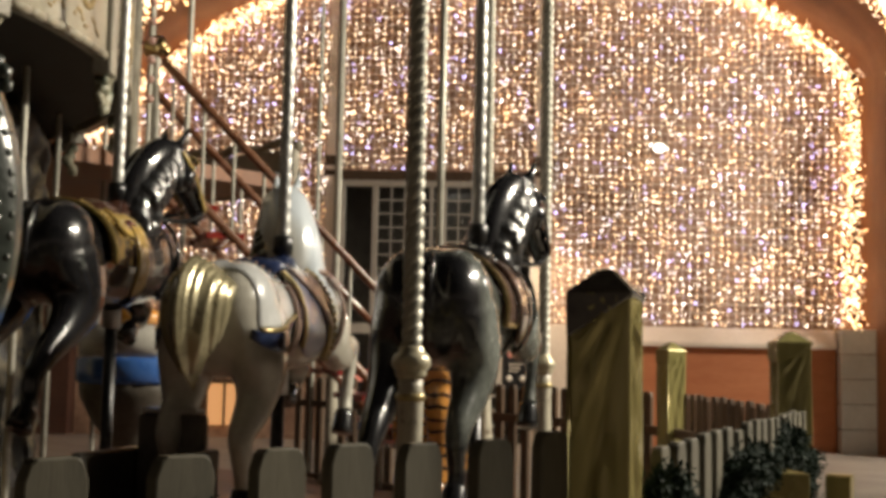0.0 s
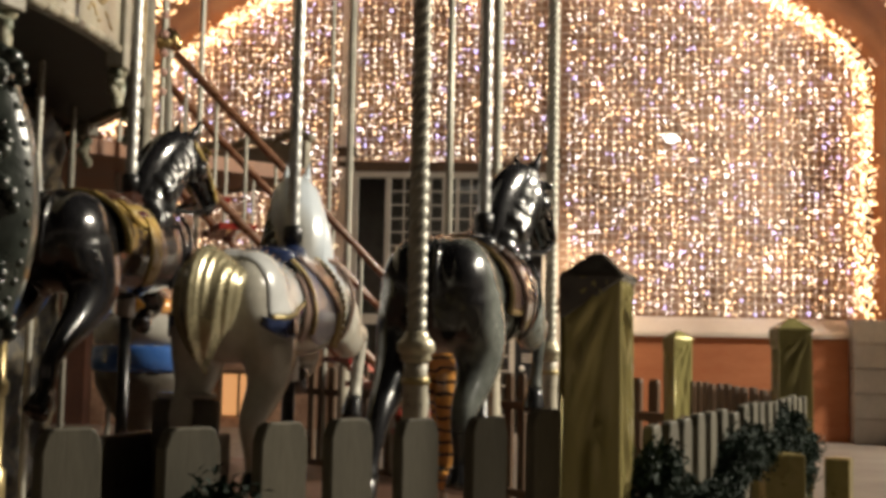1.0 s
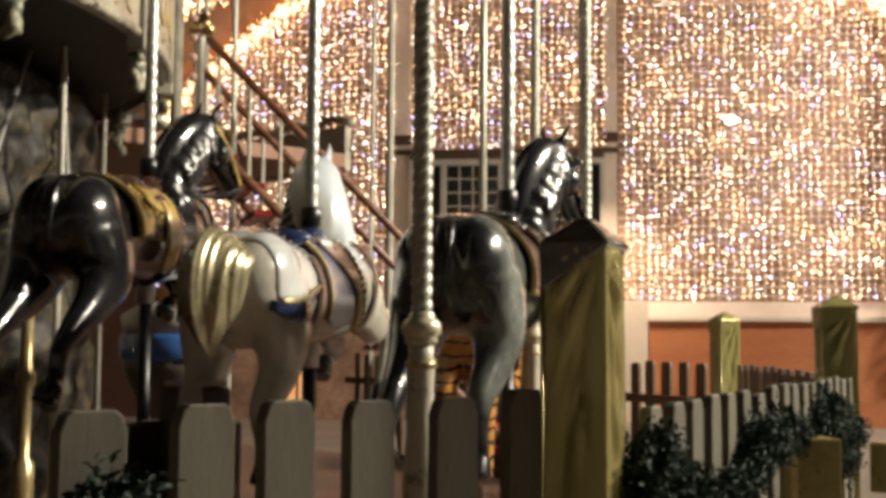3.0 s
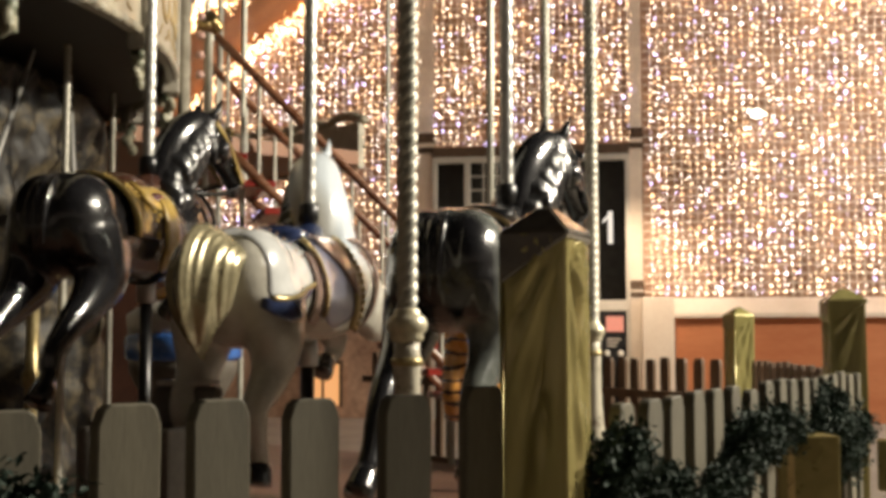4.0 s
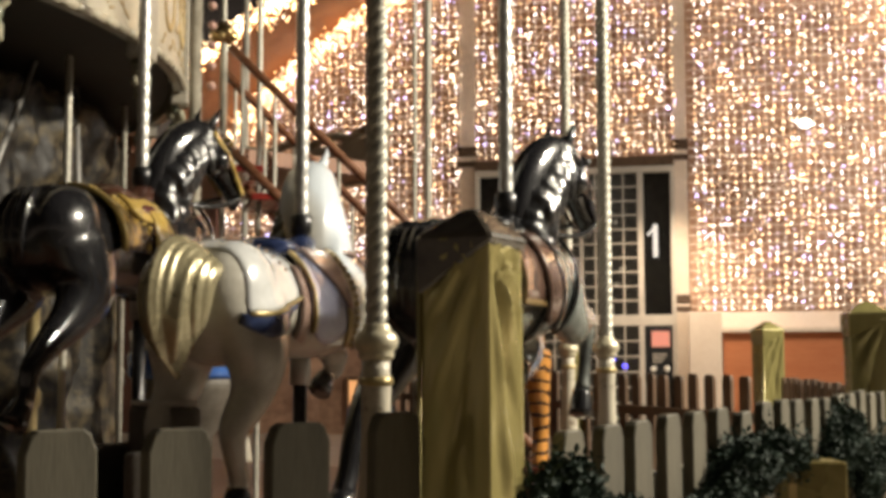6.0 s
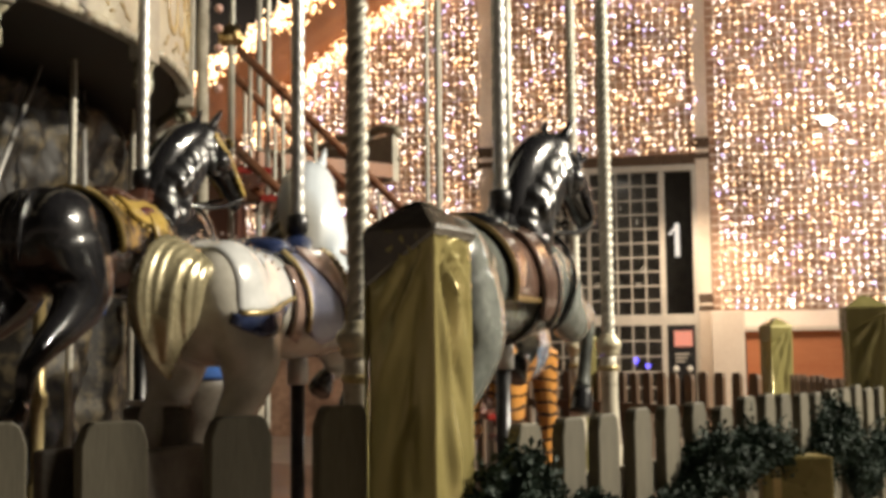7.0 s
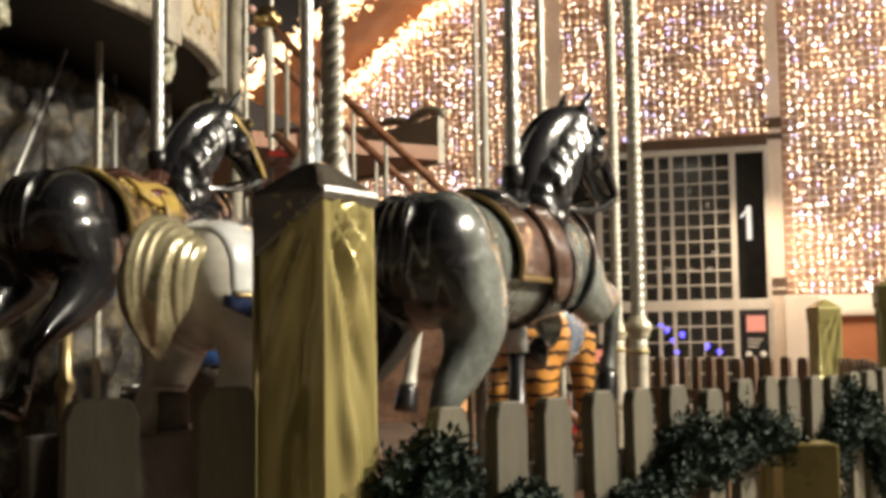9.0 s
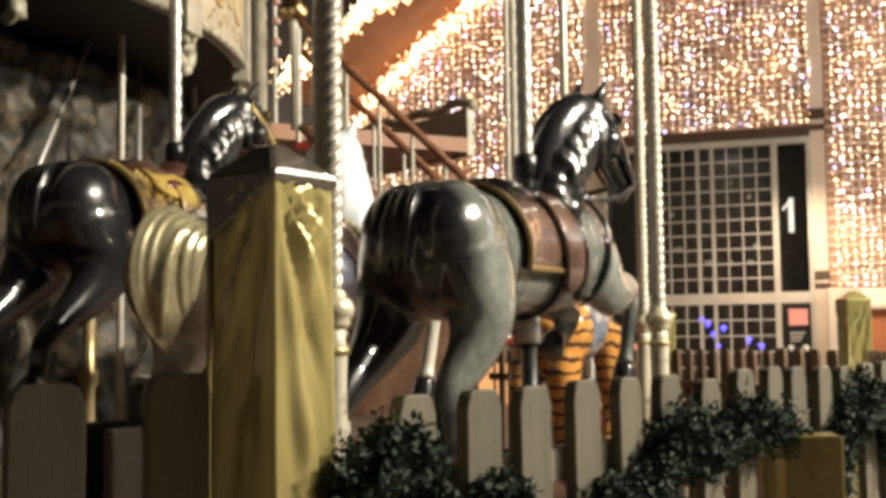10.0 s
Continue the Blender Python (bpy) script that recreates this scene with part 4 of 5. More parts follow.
    if "arched" in look_:
        # nested arched locks, each a smooth rope, the outer ones reaching lower
        arc = [(0.10, 0.02), (0.075, 0.09), (-0.01, 0.135), (-0.11, 0.115), (-0.175, 0.03), (-0.185, -0.08), (-0.14, -0.175), (-0.08, -0.235), (-0.035, -0.275)]
        for i in range(13):
            s = (i - 6) / 6
            k = 1.0 - 0.60 * abs(s) ** 1.3
            g = [1.0, 1.0, 1.0, 1.0, 1.0, 0.95, 0.75, 0.5, 0.15]
            rows = [(-0.785 + px * k + 0.035 * abs(s), s * (0.085 + 0.02 * math.sin(math.pi * j / 8)) * (1.0 if j < 5 else (0.92, 0.75, 0.5, 0.3)[j - 5]), 1.435 + pz * (k if j < 5 else 0.30 + 0.70 * k) + lift, 0.0125 * g[j] * (1 + 0.25 * math.sin(i * 2.3)), 0.028 * g[j]) for j, (px, pz) in enumerate(arc)]
            tube(bm, rows, 40, 12)
        tube(bm, [(-0.66, 0, 1.45 + lift, 0.06, 0.04), (-0.75, 0, 1.52 + lift, 0.080, 0.03), (-0.86, 0, 1.51 + lift, 0.085, 0.03), (-0.915, 0, 1.42 + lift, 0.085, 0.03), (-0.915, 0, 1.32 + lift, 0.070, 0.03), (-0.87, 0, 1.22 + lift, 0.03, 0.02)], 24, 14)
        me = fused("tail", bm, look_["tail"], 0.0055, 1)
    else:
        # flat locks that lie on the rump from the croup down
        for k, y in enumerate((-0.024, 0.0, 0.024)):
            rows = []
            for i in range(22):
                a = radians(28 + 90 * i / 21)
                way = Vector((math.sin(a), 0, -math.cos(a)))
                hit = tree.ray_cast(Vector((-0.60, y * (1 + 0.4 * math.sin(i / 7)), 1.40 + lift)) - way * 0.6, way)[0]
                if hit:
                    r = 0.013 * min(1.0, 0.2 + i / 7) * min(1.0, 0.15 + (21 - i) / 6)
                    rows.append((*(hit - way * r * 0.7), r, r))
            tube(bm, rows, 60, 10)
        me = fused("tail", bm, look_["tail"], 0.006, 1)
    meshpart("tail", me, t)

    def shell(x0, x1, a0, a1, grow, thick, n=10, k=18, drop=0.0, side=0.030, skinned=False):
        """A sheet that lies on the trunk between x0 and x1, from angle a0 to a1 round it."""
        bm = bmesh.new()
        rows = smooth_path(TRUNK, 161)
        def at(x, a, g):
            j = min(range(161), key=lambda q_: abs(rows[q_][0] - x))
            _, zc, w, h = rows[j]
            if skinned:
                way = Vector((0, -math.sin(a), -math.cos(a)))
                hit = tree.ray_cast(Vector((x, 0, zc + lift)) - way * 0.6, way)[0]
                if hit:
                    return hit - way * g
            if x < -0.36:
                w += side * min(1.0, (-0.36 - x) / 0.12) * math.sin(a) ** 2
            return (x, math.sin(a) * (w + g), zc + math.cos(a) * (h + g) + lift)
        ins, out = [], []
        for i in range(n + 1):
            b0, b1 = (a0(i / n), a1(i / n)) if callable(a0) else (a0, a1)
            for q_ in range(k + 1):
                a = radians(b0 + (b1 - b0) * q_ / k)
                x = x0 + (x1 - x0) * i / n + drop * (abs(q_ / k - 0.5) * 2) ** 1.6
                ins.append(bm.verts.new(at(x, a, grow)))
                out.append(bm.verts.new(at(x, a, grow + thick)))
        ix = lambda i, q_: i * (k + 1) + q_
        for i in range(n):
            for q_ in range(k):
                bm.faces.new((out[ix(i, q_)], out[ix(i + 1, q_)], out[ix(i + 1, q_ + 1)], out[ix(i, q_ + 1)]))
                bm.faces.new((ins[ix(i, q_)], ins[ix(i, q_ + 1)], ins[ix(i + 1, q_ + 1)], ins[ix(i + 1, q_)]))
        for i in range(n):
            for q_ in (0, k):
                bm.faces.new((out[ix(i, q_)], ins[ix(i, q_)], ins[ix(i + 1, q_)], out[ix(i + 1, q_)]))
        for q_ in range(k):
            for i in (0, n):
                bm.faces.new((out[ix(i, q_)], out[ix(i, q_ + 1)], ins[ix(i, q_ + 1)], ins[ix(i, q_)]))
        return bm

    def beads(x, lo, hi, r, grow, mat, name, note, n=20, drop=0.0):
        for sg in (-1, 1):
            bm = bmesh.new()
            rows = smooth_path(TRUNK, 161)
            for i in range(n):
                v = i / (n - 1)
                a = radians(lo + (hi - lo) * v)
                xx = x + drop * v ** 1.6
                _, zc, w, h = rows[min(range(161), key=lambda q_: abs(rows[q_][0] - xx))]
                ball(bm, (xx, sg * math.sin(a) * (w + grow), zc + math.cos(a) * (h + grow) + lift), r, 1, 1, 1, 1)
            part(name, bm, mat, t, note)

    if look_["dress"] == "white":
        low = lambda u: 102 - 24 * u + 3 * math.sin(math.pi * u)
        part("rump_cloth", shell(-0.72, -0.33, lambda u: -low(u), low, 0.001, 0.005, 24, 48, skinned=True), look_["rump"], t, "white rump cloth")
        for sg in (-1, 1):
            part("piping", shell(-0.72, -0.33, lambda u: sg * (low(u) - 1), lambda u: sg * (low(u) + 2.5), 0.004, 0.014, 24, 3, skinned=True), look_["border"], t, "gilt piping")
            part("crescent", shell(-0.74, -0.36, lambda u: sg * (low(u) + 2.5), lambda u: sg * (low(u) + 5 + 15 * math.sin(math.pi * min(1, 0.12 + u)) ** 0.6), 0.002, 0.012, 22, 6, skinned=True), look_["rump_edge"], t, "blue crescent below the white cloth")
            part("skirt", shell(-0.375, -0.28, lambda u: sg * 50, lambda u: sg * (122 + 6 * u), 0.006, 0.012, 8, 12), look_["flap"], t, "brown side panel")
            part("saddle_cloth", shell(-0.31, -0.045, lambda u: sg * 30, lambda u: sg * (100 + 26 * math.sin(math.pi * (0.15 + 0.7 * u))), 0.020, 0.014, 12, 18, 0.05), look_["cloth"], t, "pale lilac saddle cloth")
            part("saddle_flap", shell(-0.22, -0.03, lambda u: sg * 24, lambda u: sg * (52 + 44 * u), 0.036, 0.012, 8, 14, 0.03), look_["flap"], t, "brown saddle flap")
            part("cloth_border", shell(-0.03, 0.015, lambda u: sg * 24, lambda u: sg * 128, 0.030, 0.016, 3, 20, 0.05), look_["border"], t, "gilt scroll border")
        beads(-0.318, 34, 112, 0.011, 0.032, look_["border"], "beading", "gilt beading", 22, 0.045)
        beads(0.0, 28, 126, 0.013, 0.046, look_["border"], "scroll_edge", "gilt scrolls", 16, 0.05)
        beads(-0.60, 12, 60, 0.006, 0.024, look_["flap"], "rosette", "small painted dots", 9, 0.12)
    elif look_["dress"] == "grey":
        part("saddle_cloth", shell(-0.40, -0.10, -104, 104, 0.004, 0.013, 12, 28, 0.03), look_["cloth"], t, "red-brown cloth")
        part("cloth_border", shell(-0.425, -0.395, -106, 106, 0.008, 0.016, 3, 28, 0.03), look_["border"], t, "dull gold edge")
        for sg in (-1, 1):
            part("cloth_border", shell(-0.40, -0.07, lambda u: sg * 101, lambda u: sg * 106, 0.008, 0.016, 10, 3, 0.03), look_["border"], t, "dull gold edge")
            part("saddle_flap", shell(-0.13, 0.0, lambda u: sg * 18, lambda u: sg * (112 + 12 * math.sin(math.pi * u)), 0.022, 0.016, 8, 18, 0.03), look_["flap"], t, "red-brown hanging flap")
            part("flap_edge", shell(0.0, 0.03, lambda u: sg * 18, lambda u: sg * 130, 0.020, 0.022, 3, 18, 0.03), look_["strap"], t, "black edge")
        part("girth", shell(-0.07, -0.02, -180, 180, 0.003, 0.012, 3, 30), look_["strap"], t)
    else:
        part("saddle_cloth", shell(-0.47, -0.05, -98, 98, 0.004, 0.013, 14, 28, 0.02), look_["cloth"], t, "dark brown cloth with ochre scrolls")
        part("cloth_border", shell(-0.50, -0.46, -100, 100, 0.007, 0.016, 3, 28, 0.02), look_["border"], t, "ochre scroll edge")
        beads(-0.47, 20, 96, 0.013, 0.020, look_["border"], "scroll_edge", "ochre scrolls", 13, 0.02)
        beads(-0.38, 34, 70, 0.016, 0.016, look_["border"], "scrollwork", "ochre scrolls", 8, 0.16)
        for sg in (-1, 1):
            part("saddle_flap", shell(-0.34, -0.10, lambda u: sg * 16, lambda u: sg * (56 + 10 * math.sin(math.pi * u)), 0.026, 0.014, 8, 14), look_["flap"], t, "yellow saddle flap")
            bm = bmesh.new()
            ball(bm, (-0.20, sg * 0.152, 1.525 + lift), 0.062, 1.15, 0.30, 0.62, 3)
            part("boss", bm, look_["gem"], t, "dark red oval boss")
            part("tab", shell(-0.215, -0.115, lambda u: sg * 48, lambda u: sg * (118 + 14 * math.sin(math.pi * u)), 0.034, 0.014, 6, 14), look_["border"], t, "yellow hanging tab")
        part("girth", shell(-0.05, 0.0, -180, 180, 0.003, 0.012, 3, 30), look_["strap"], t)
    part("breast_strap", shell(0.30, 0.335, -150, 150, 0.010, 0.014, 3, 30, -0.06), look_["strap"], t)
    # saddle with raised cantle and pommel
    bm = bmesh.new()
    tube(bm, up([(-0.36, 0, 1.575, 0.09, 0.03), (-0.31, 0, 1.60, 0.125, 0.04), (-0.20, 0, 1.585, 0.115, 0.03), (-0.08, 0, 1.60, 0.10, 0.035), (-0.02, 0, 1.635, 0.065, 0.035), (0.04, 0, 1.645, 0.05, 0.03)]), 22, 16)
    meshpart("saddle", fused("saddle", bm, look_["saddle"], 0.010, 3), t)
    for s in (-1, 1):
        bm = bmesh.new()
        tube(bm, up([(0.285, turn * 0.095 + s * 0.062, 1.93, 0.006, 0.015), (0.35, turn * 0.108 + s * 0.076, 1.85, 0.006, 0.015), (0.405, turn * 0.128 + s * 0.066, 1.765, 0.006, 0.015), (0.455, turn * 0.148 + s * 0.052, 1.68, 0.006, 0.015)]), 14, 8)
        part("cheek_strap", bm, look_["bridle"], t)
        bm = bmesh.new()
        tube(bm, up([(0.455, turn * 0.148 + s * 0.050, 1.67, 0.005, 0.010), (0.33, turn * 0.06 + s * 0.115, 1.62, 0.005, 0.010), (0.18, s * 0.13, 1.61, 0.005, 0.010), (0.03, s * 0.05, 1.64, 0.005, 0.010)]), 18, 8)
        part("rein", bm, look_.get("rein", look_["bridle"]), t)
    for zc, k in ((1.74, 1.0), (1.885, 1.12)):
        xn = 0.425 - (zc - 1.74) * 0.42
        bm = bmesh.new()
        tube(bm, up([(xn - 0.02, turn * 0.13 - 0.064 * k, zc, 0.006, 0.014), (xn + 0.058, turn * 0.135, zc + 0.035, 0.006, 0.014), (xn - 0.02, turn * 0.13 + 0.064 * k, zc, 0.006, 0.014)]), 14, 8, side=(1, 0, 0))
        part("noseband" if k == 1.0 else "browband", bm, look_["bridle"], t)
    # pole
    bm = bmesh.new()
    rope_pole(bm, look_.get("pole_r", 0.025), 1.73 + lift, 4.6, 0.055, 0.0030, 2, 16, 0.007)
    part("pole", bm, M_SILVER, t, "twisted silvered pole")
    bm = bmesh.new()
    turned(bm, [(0.033, 1.56 + lift), (0.034, 1.61 + lift), (0.029, 1.63 + lift), (0.029, 1.672 + lift), (0.039, 1.677 + lift), (0.039, 1.738 + lift), (0.027, 1.747 + lift)], 18)
    part("pole_sleeve", bm, M_STEEL, t, "dark steel sleeve")
    bm = bmesh.new()
    turned(bm, [(0.026, DECK), (0.026, 1.14 + lift)], 16)
    part("lower_pole", bm, M_STEEL, t, "dark steel lower pole")
    bm = bmesh.new()
    turned(bm, [(0.038, 1.13 + lift), (0.038, 1.205 + lift), (0.034, 1.24 + lift)], 16)
    part("lower_sleeve", bm, M_SILVER, t, "silvered sleeve")
    return t


BLACK_GREY = dict(dress="grey", body=M_GREYBLACK, hoof=M_BLACK, mane=M_MANE, tail=M_BLACK, cloth=M_CHESTNUT, border=M_DULLGOLD, flap=M_CHESTNUT, strap=M_BLACK, saddle=M_BLACK, bridle=M_BLACK)
WHITE = dict(dress="white", arched=True, body=M_WHITEBODY, hoof=M_BLACK, mane=M_BRONZE, mane_sides=(1,), mane_long=1.5, tail=M_TAIL, neck=1.35, hind=(-0.66, -0.70), cloth=M_LILAC, border=M_GOLD, flap=M_MAUVE, strap=M_MAUVE, rump=M_BLANKET, rump_edge=M_BLUE, saddle=M_BLUE, bridle=M_MAUVE, turn=1.0)
BLACK_GOLD = dict(dress="gold", body=M_BLACK, hoof=M_BLACK, mane=M_MANE, tail=M_BLACK, cloth=M_PATTERN, border=M_YELLOW, flap=M_SCROLL, strap=M_BLACK, saddle=M_LEATHER, bridle=M_YELLOW, rein=M_BLACK, gem=M_MAROON, hind=(-0.90, -1.04), turn=-1.15)


def on_pole(x, y, heading):
    return Matrix.Translation((x, y, 0)) @ Matrix.Rotation(radians(heading), 4, "Z")


horse(on_pole(-0.057, 4.892, 79), BLACK_GREY, label="glossy dark grey and black carved galloping horse on a twisted pole")
horse(on_pole(-0.820, 4.965, 82), WHITE, label="white and beige carved galloping horse with an arched gold tail", lift=-0.05)
horse(on_pole(-1.605, 5.30, 84), BLACK_GOLD, label="glossy black carved galloping horse with yellow and maroon saddle", lift=0.20)

# ---- staircase to the upper deck ----
KNOB, FOOT = Vector((-2.14, 7.60, 3.05)), Vector((-0.72, 8.25, 1.55))
stair = thing("staircase", Matrix.Identity(4), "carousel staircase with varnished handrails and twisted brass balusters", "staircase")
WIDE = Vector((-0.30, 0.66, 0))
for side in (Vector((0, 0, 0)), WIDE):
    bm = bmesh.new()
    tube(bm, [(*(KNOB + side + (FOOT - KNOB) * u), 0.032, 0.026) for u in (0, 0.33, 0.66, 1.10)], 12, 10, side=(0.4, -0.9, 0))
    part("handrail", bm, M_RAILWOOD, stair, "varnished dark wooden handrail")
    bm = bmesh.new()
    tube(bm, [(*(KNOB + side + (FOOT - KNOB) * u - Vector((0, 0, 0.62))), 0.020, 0.030) for u in (0, 0.45, 0.9, 1.38)], 12, 10, side=(0.4, -0.9, 0))
    part("stringer", bm, M_RAILWOOD, stair, "varnished dark wooden stringer")
    for k in range(8):
        q = KNOB + side + (FOOT - KNOB) * ((k + 0.4) / 8)
        bm = bmesh.new()
        rope_pole(bm, 0.013, q.z - 0.62, q.z - 0.02, 0.04, 0.003, 2, 10, 0.012, q.x, q.y)
        part("baluster", bm, M_COLUMN, stair)
for k in range(12):
    q = KNOB + (FOOT - KNOB) * ((k + 0.5) / 9) - Vector((0, 0, 0.66))
    d = (FOOT - KNOB)
    bm = boxes((-0.12, 0.12, 0.0, 0.70, -0.02, 0.02), bevel=0.004)
    part("tread", bm, M_RED, stair, "red painted tread", smooth=False, m=Matrix.Translation(q) @ Matrix.Rotation(math.atan2(d.y, d.x), 4, "Z"))
for side in (Vector((0, 0, 0)), WIDE):
    q = KNOB + side + (FOOT - KNOB) * 1.1
    foot_newel = thing("newel_post", Matrix.Translation((q.x, q.y, 0)), "slender twisted pale newel at the stair foot", "post")
    bm = bmesh.new()
    rope_pole(bm, 0.022, DECK, q.z - 0.02, 0.05, 0.004, 2, 12, 0.012)
    part("shaft", bm, M_COLUMN, foot_newel)
    bm = bmesh.new()
    ball(bm, (0, 0, q.z + 0.02), 0.032)
    part("cap", bm, M_BRASS, foot_newel, "small brass cap")
newel = thing("newel_post", Matrix.Translation((KNOB.x - 0.03, KNOB.y - 0.02, 0)), "slender stair newel with a brass flower finial", "post")
bm = bmesh.new()
turned(bm, [(0.02, 2.4), (0.022, 3.0), (0.032, 3.03), (0.02, 3.06)])
part("shaft", bm, M_COLUMN, newel)
bm = bmesh.new()
for k in range(8):
    a = k * math.tau / 8
    ball(bm, (0.055 * math.cos(a), 0.055 * math.sin(a), 3.10 + 0.02 * (k % 2)), 0.036, 1, 1, 1.2, 1)
ball(bm, (0, 0, 3.14), 0.06)
meshpart("finial", fused("finial", bm, M_BRASS, 0.008, 1), newel, "brass flower finial")
# tall support with a row of unlit bulbs beside the rounding board
px, py = CX + 3.14 * math.cos(radians(29)), CY + 3.14 * math.sin(radians(29))
sup = thing("deck_support", Matrix.Translation((px, py, 0)), "pale upright support of the upper deck with unlit bulbs", "support")
bm = bmesh.new()
turned(bm, [(0.05, DECK), (0.05, 0.5), (0.035, 0.52), (0.035, 4.6)])
part("shaft", bm, M_GREYCREAM, sup)
for k in range(12):
    for dx in (-0.10, 0.09):
        bm = bmesh.new()
        ball(bm, (dx, dx * 0.35 - 0.02, 2.70 + 0.115 * k), 0.026)
        part("bulb", bm, M_PINK, sup, "unlit frosted bulb")


# ---- inside the carousel ----
def small_pole(x, y, z0, z1, r, mat, label, a=(0, 0)):
    t = thing("twisted_pole", Matrix.Translation((x, y, 0)), label, "pole", "poles of the carousel")
    bm = bmesh.new()
    rope_pole(bm, r, z0, z1, 0.045, 0.003, 2, 10, 0.012)
    part("shaft", bm, mat, t)
    return t


for x, y, z0 in ((-2.335, 6.03, DECK), (-2.04, 7.85, DECK), (-2.34, 8.0, 1.5), (-3.0, 6.9, DECK), (-2.62, 7.2, DECK), (-1.59, 10.2, DECK), (-2.9, 8.8, DECK), (-3.3, 7.9, DECK)):
    small_pole(x, y, z0, 4.2, 0.019, M_COLUMN, "thin twisted pale pole of an inner row")
for x0, y0, z0, x1, y1, z1 in ((-2.443, 5.238, 1.40, -2.515, 6.03, 2.60), (-2.34, 6.19, 1.5, -2.60, 6.60, 2.60)):
    brace = thing("brace_rod", Matrix.Identity(4), "thin pale steel brace rod", "rod", "brace rods")
    bm = bmesh.new()
    rod(bm, (x0, y0, z0), (x1, y1, z1), 0.013, 10)
    part("rod", bm, M_SILVER, brace)

# rugged painted relief round the centre drum, with gilt half-columns
relief = thing("scenery_relief", Matrix.Translation((CX, CY, 0)), "mottled green and cream painted scenery relief round the drum", "relief", kind="structure")
bm = bmesh.new()
rings = []
for i in range(301):
    deg = -112 + 164 * i / 300
    a = radians(deg)
    u = abs((deg + 6) % 24 - 12) * radians(1) * 2.3
    ring = []
    for j in range(61):
        z = DECK + 0.01 + 2.2 * j / 60
        v = Vector((a * 2.4 * 2.2, z * 2.2, 0.3))
        arch = math.hypot(u, max(0.0, z - 1.62)) / 0.21 + 0.25 * noise.noise(v * 2)
        r = 2.27 + 0.46 * max(0.0, (deg - 4) / 33) ** 1.2 + 0.09 * noise.noise(v) + 0.06 * noise.noise(v * 3.1) + 0.03 * noise.noise(v * 7.0)
        r -= 0.22 * min(1.0, max(0.0, (1.15 - arch) / 0.3))
        ring.append((r * math.cos(a), r * math.sin(a), z))
    ring += [(2.005 * math.cos(a), 2.005 * math.sin(a), ring[-1][2] + 0.01), (2.005 * math.cos(a), 2.005 * math.sin(a), DECK + 0.01)]
    rings.append(ring)
loft(bm, rings)
part("relief", bm, M_ROCK, relief)
a = radians(7)
bm = bmesh.new()
turned(bm, [(0.05, DECK), (0.05, 0.6), (0.03, 0.62), (0.03, 0.95), (0.045, 0.97), (0.045, 1.02), (0.03, 1.04), (0.03, 1.45), (0.05, 1.48), (0.05, 1.55)], 12, 2.50 * math.cos(a), 2.50 * math.sin(a))
part("half_column", bm, M_GOLD, relief, "gilt half-column")


# tiger figure behind the outer column: one carved mesh
def stripes(name, light, dark):
    m = surface(name, light, tuple(min(1, v * 1.25) for v in light), 0.25, coat=0.9, scale=6, fine=40, bump=0.05)
    nt = m.node_tree
    p = nt.nodes["Principled BSDF"]
    old = p.inputs["Base Color"].links[0].from_socket
    tc, wv, ramp, mix = nt.nodes.new("ShaderNodeTexCoord"), nt.nodes.new("ShaderNodeTexWave"), nt.nodes.new("ShaderNodeValToRGB"), nt.nodes.new("ShaderNodeMix")
    wv.bands_direction = "Z"
    wv.inputs["Scale"].default_value, wv.inputs["Distortion"].default_value, wv.inputs["Detail Scale"].default_value = 5.2, 3.5, 1.8
    nt.links.new(tc.outputs["Object"], wv.inputs["Vector"])
    ramp.color_ramp.elements[0].position, ramp.color_ramp.elements[1].position = 0.74, 0.82
    nt.links.new(wv.outputs["Fac"], ramp.inputs[0])
    mix.data_type = "RGBA"
    nt.links.new(ramp.outputs[0], mix.inputs[0])
    nt.links.new(old, mix.inputs[6])
    mix.inputs[7].default_value = (*dark, 1)
    nt.links.new(mix.outputs[2], p.inputs["Base Color"])
    return m


M_STRIPE = stripes("orange_and_black_striped_paint", (0.44, 0.20, 0.045), (0.05, 0.022, 0.010))
bm = bmesh.new()
tube(bm, [(0, -0.10, 1.10, 0.12, 0.13), (0, -0.04, 1.15, 0.17, 0.19), (0, 0.20, 1.21, 0.17, 0.19), (0, 0.45, 1.24, 0.15, 0.17), (0, 0.66, 1.24, 0.09, 0.10)], 18, 16, side=(1, 0, 0))
tube(bm, [(0.07, 0.0, 1.12, 0.085, 0.11), (0.075, -0.05, 0.99, 0.078, 0.10), (0.075, -0.04, 0.86, 0.064, 0.074), (0.07, -0.02, 0.72, 0.055, 0.058), (0.07, -0.02, 0.60, 0.05, 0.055), (0.07, -0.07, 0.55, 0.055, 0.07)], 22, 14, side=(1, 0, 0))
tube(bm, [(-0.09, 0.0, 1.12, 0.08, 0.10), (-0.10, -0.07, 1.02, 0.066, 0.085), (-0.10, -0.12, 0.93, 0.055, 0.062), (-0.10, -0.10, 0.86, 0.05, 0.055), (-0.10, -0.05, 0.83, 0.05, 0.055)], 18, 14, side=(1, 0, 0))
for sx in (-0.09, 0.09):
    tube(bm, [(sx, 0.52, 1.2, 0.08, 0.10), (sx, 0.56, 0.98, 0.06, 0.07), (sx, 0.60, 0.80, 0.045, 0.05), (sx, 0.56, 0.62, 0.045, 0.055)], 14, 12, side=(1, 0, 0))
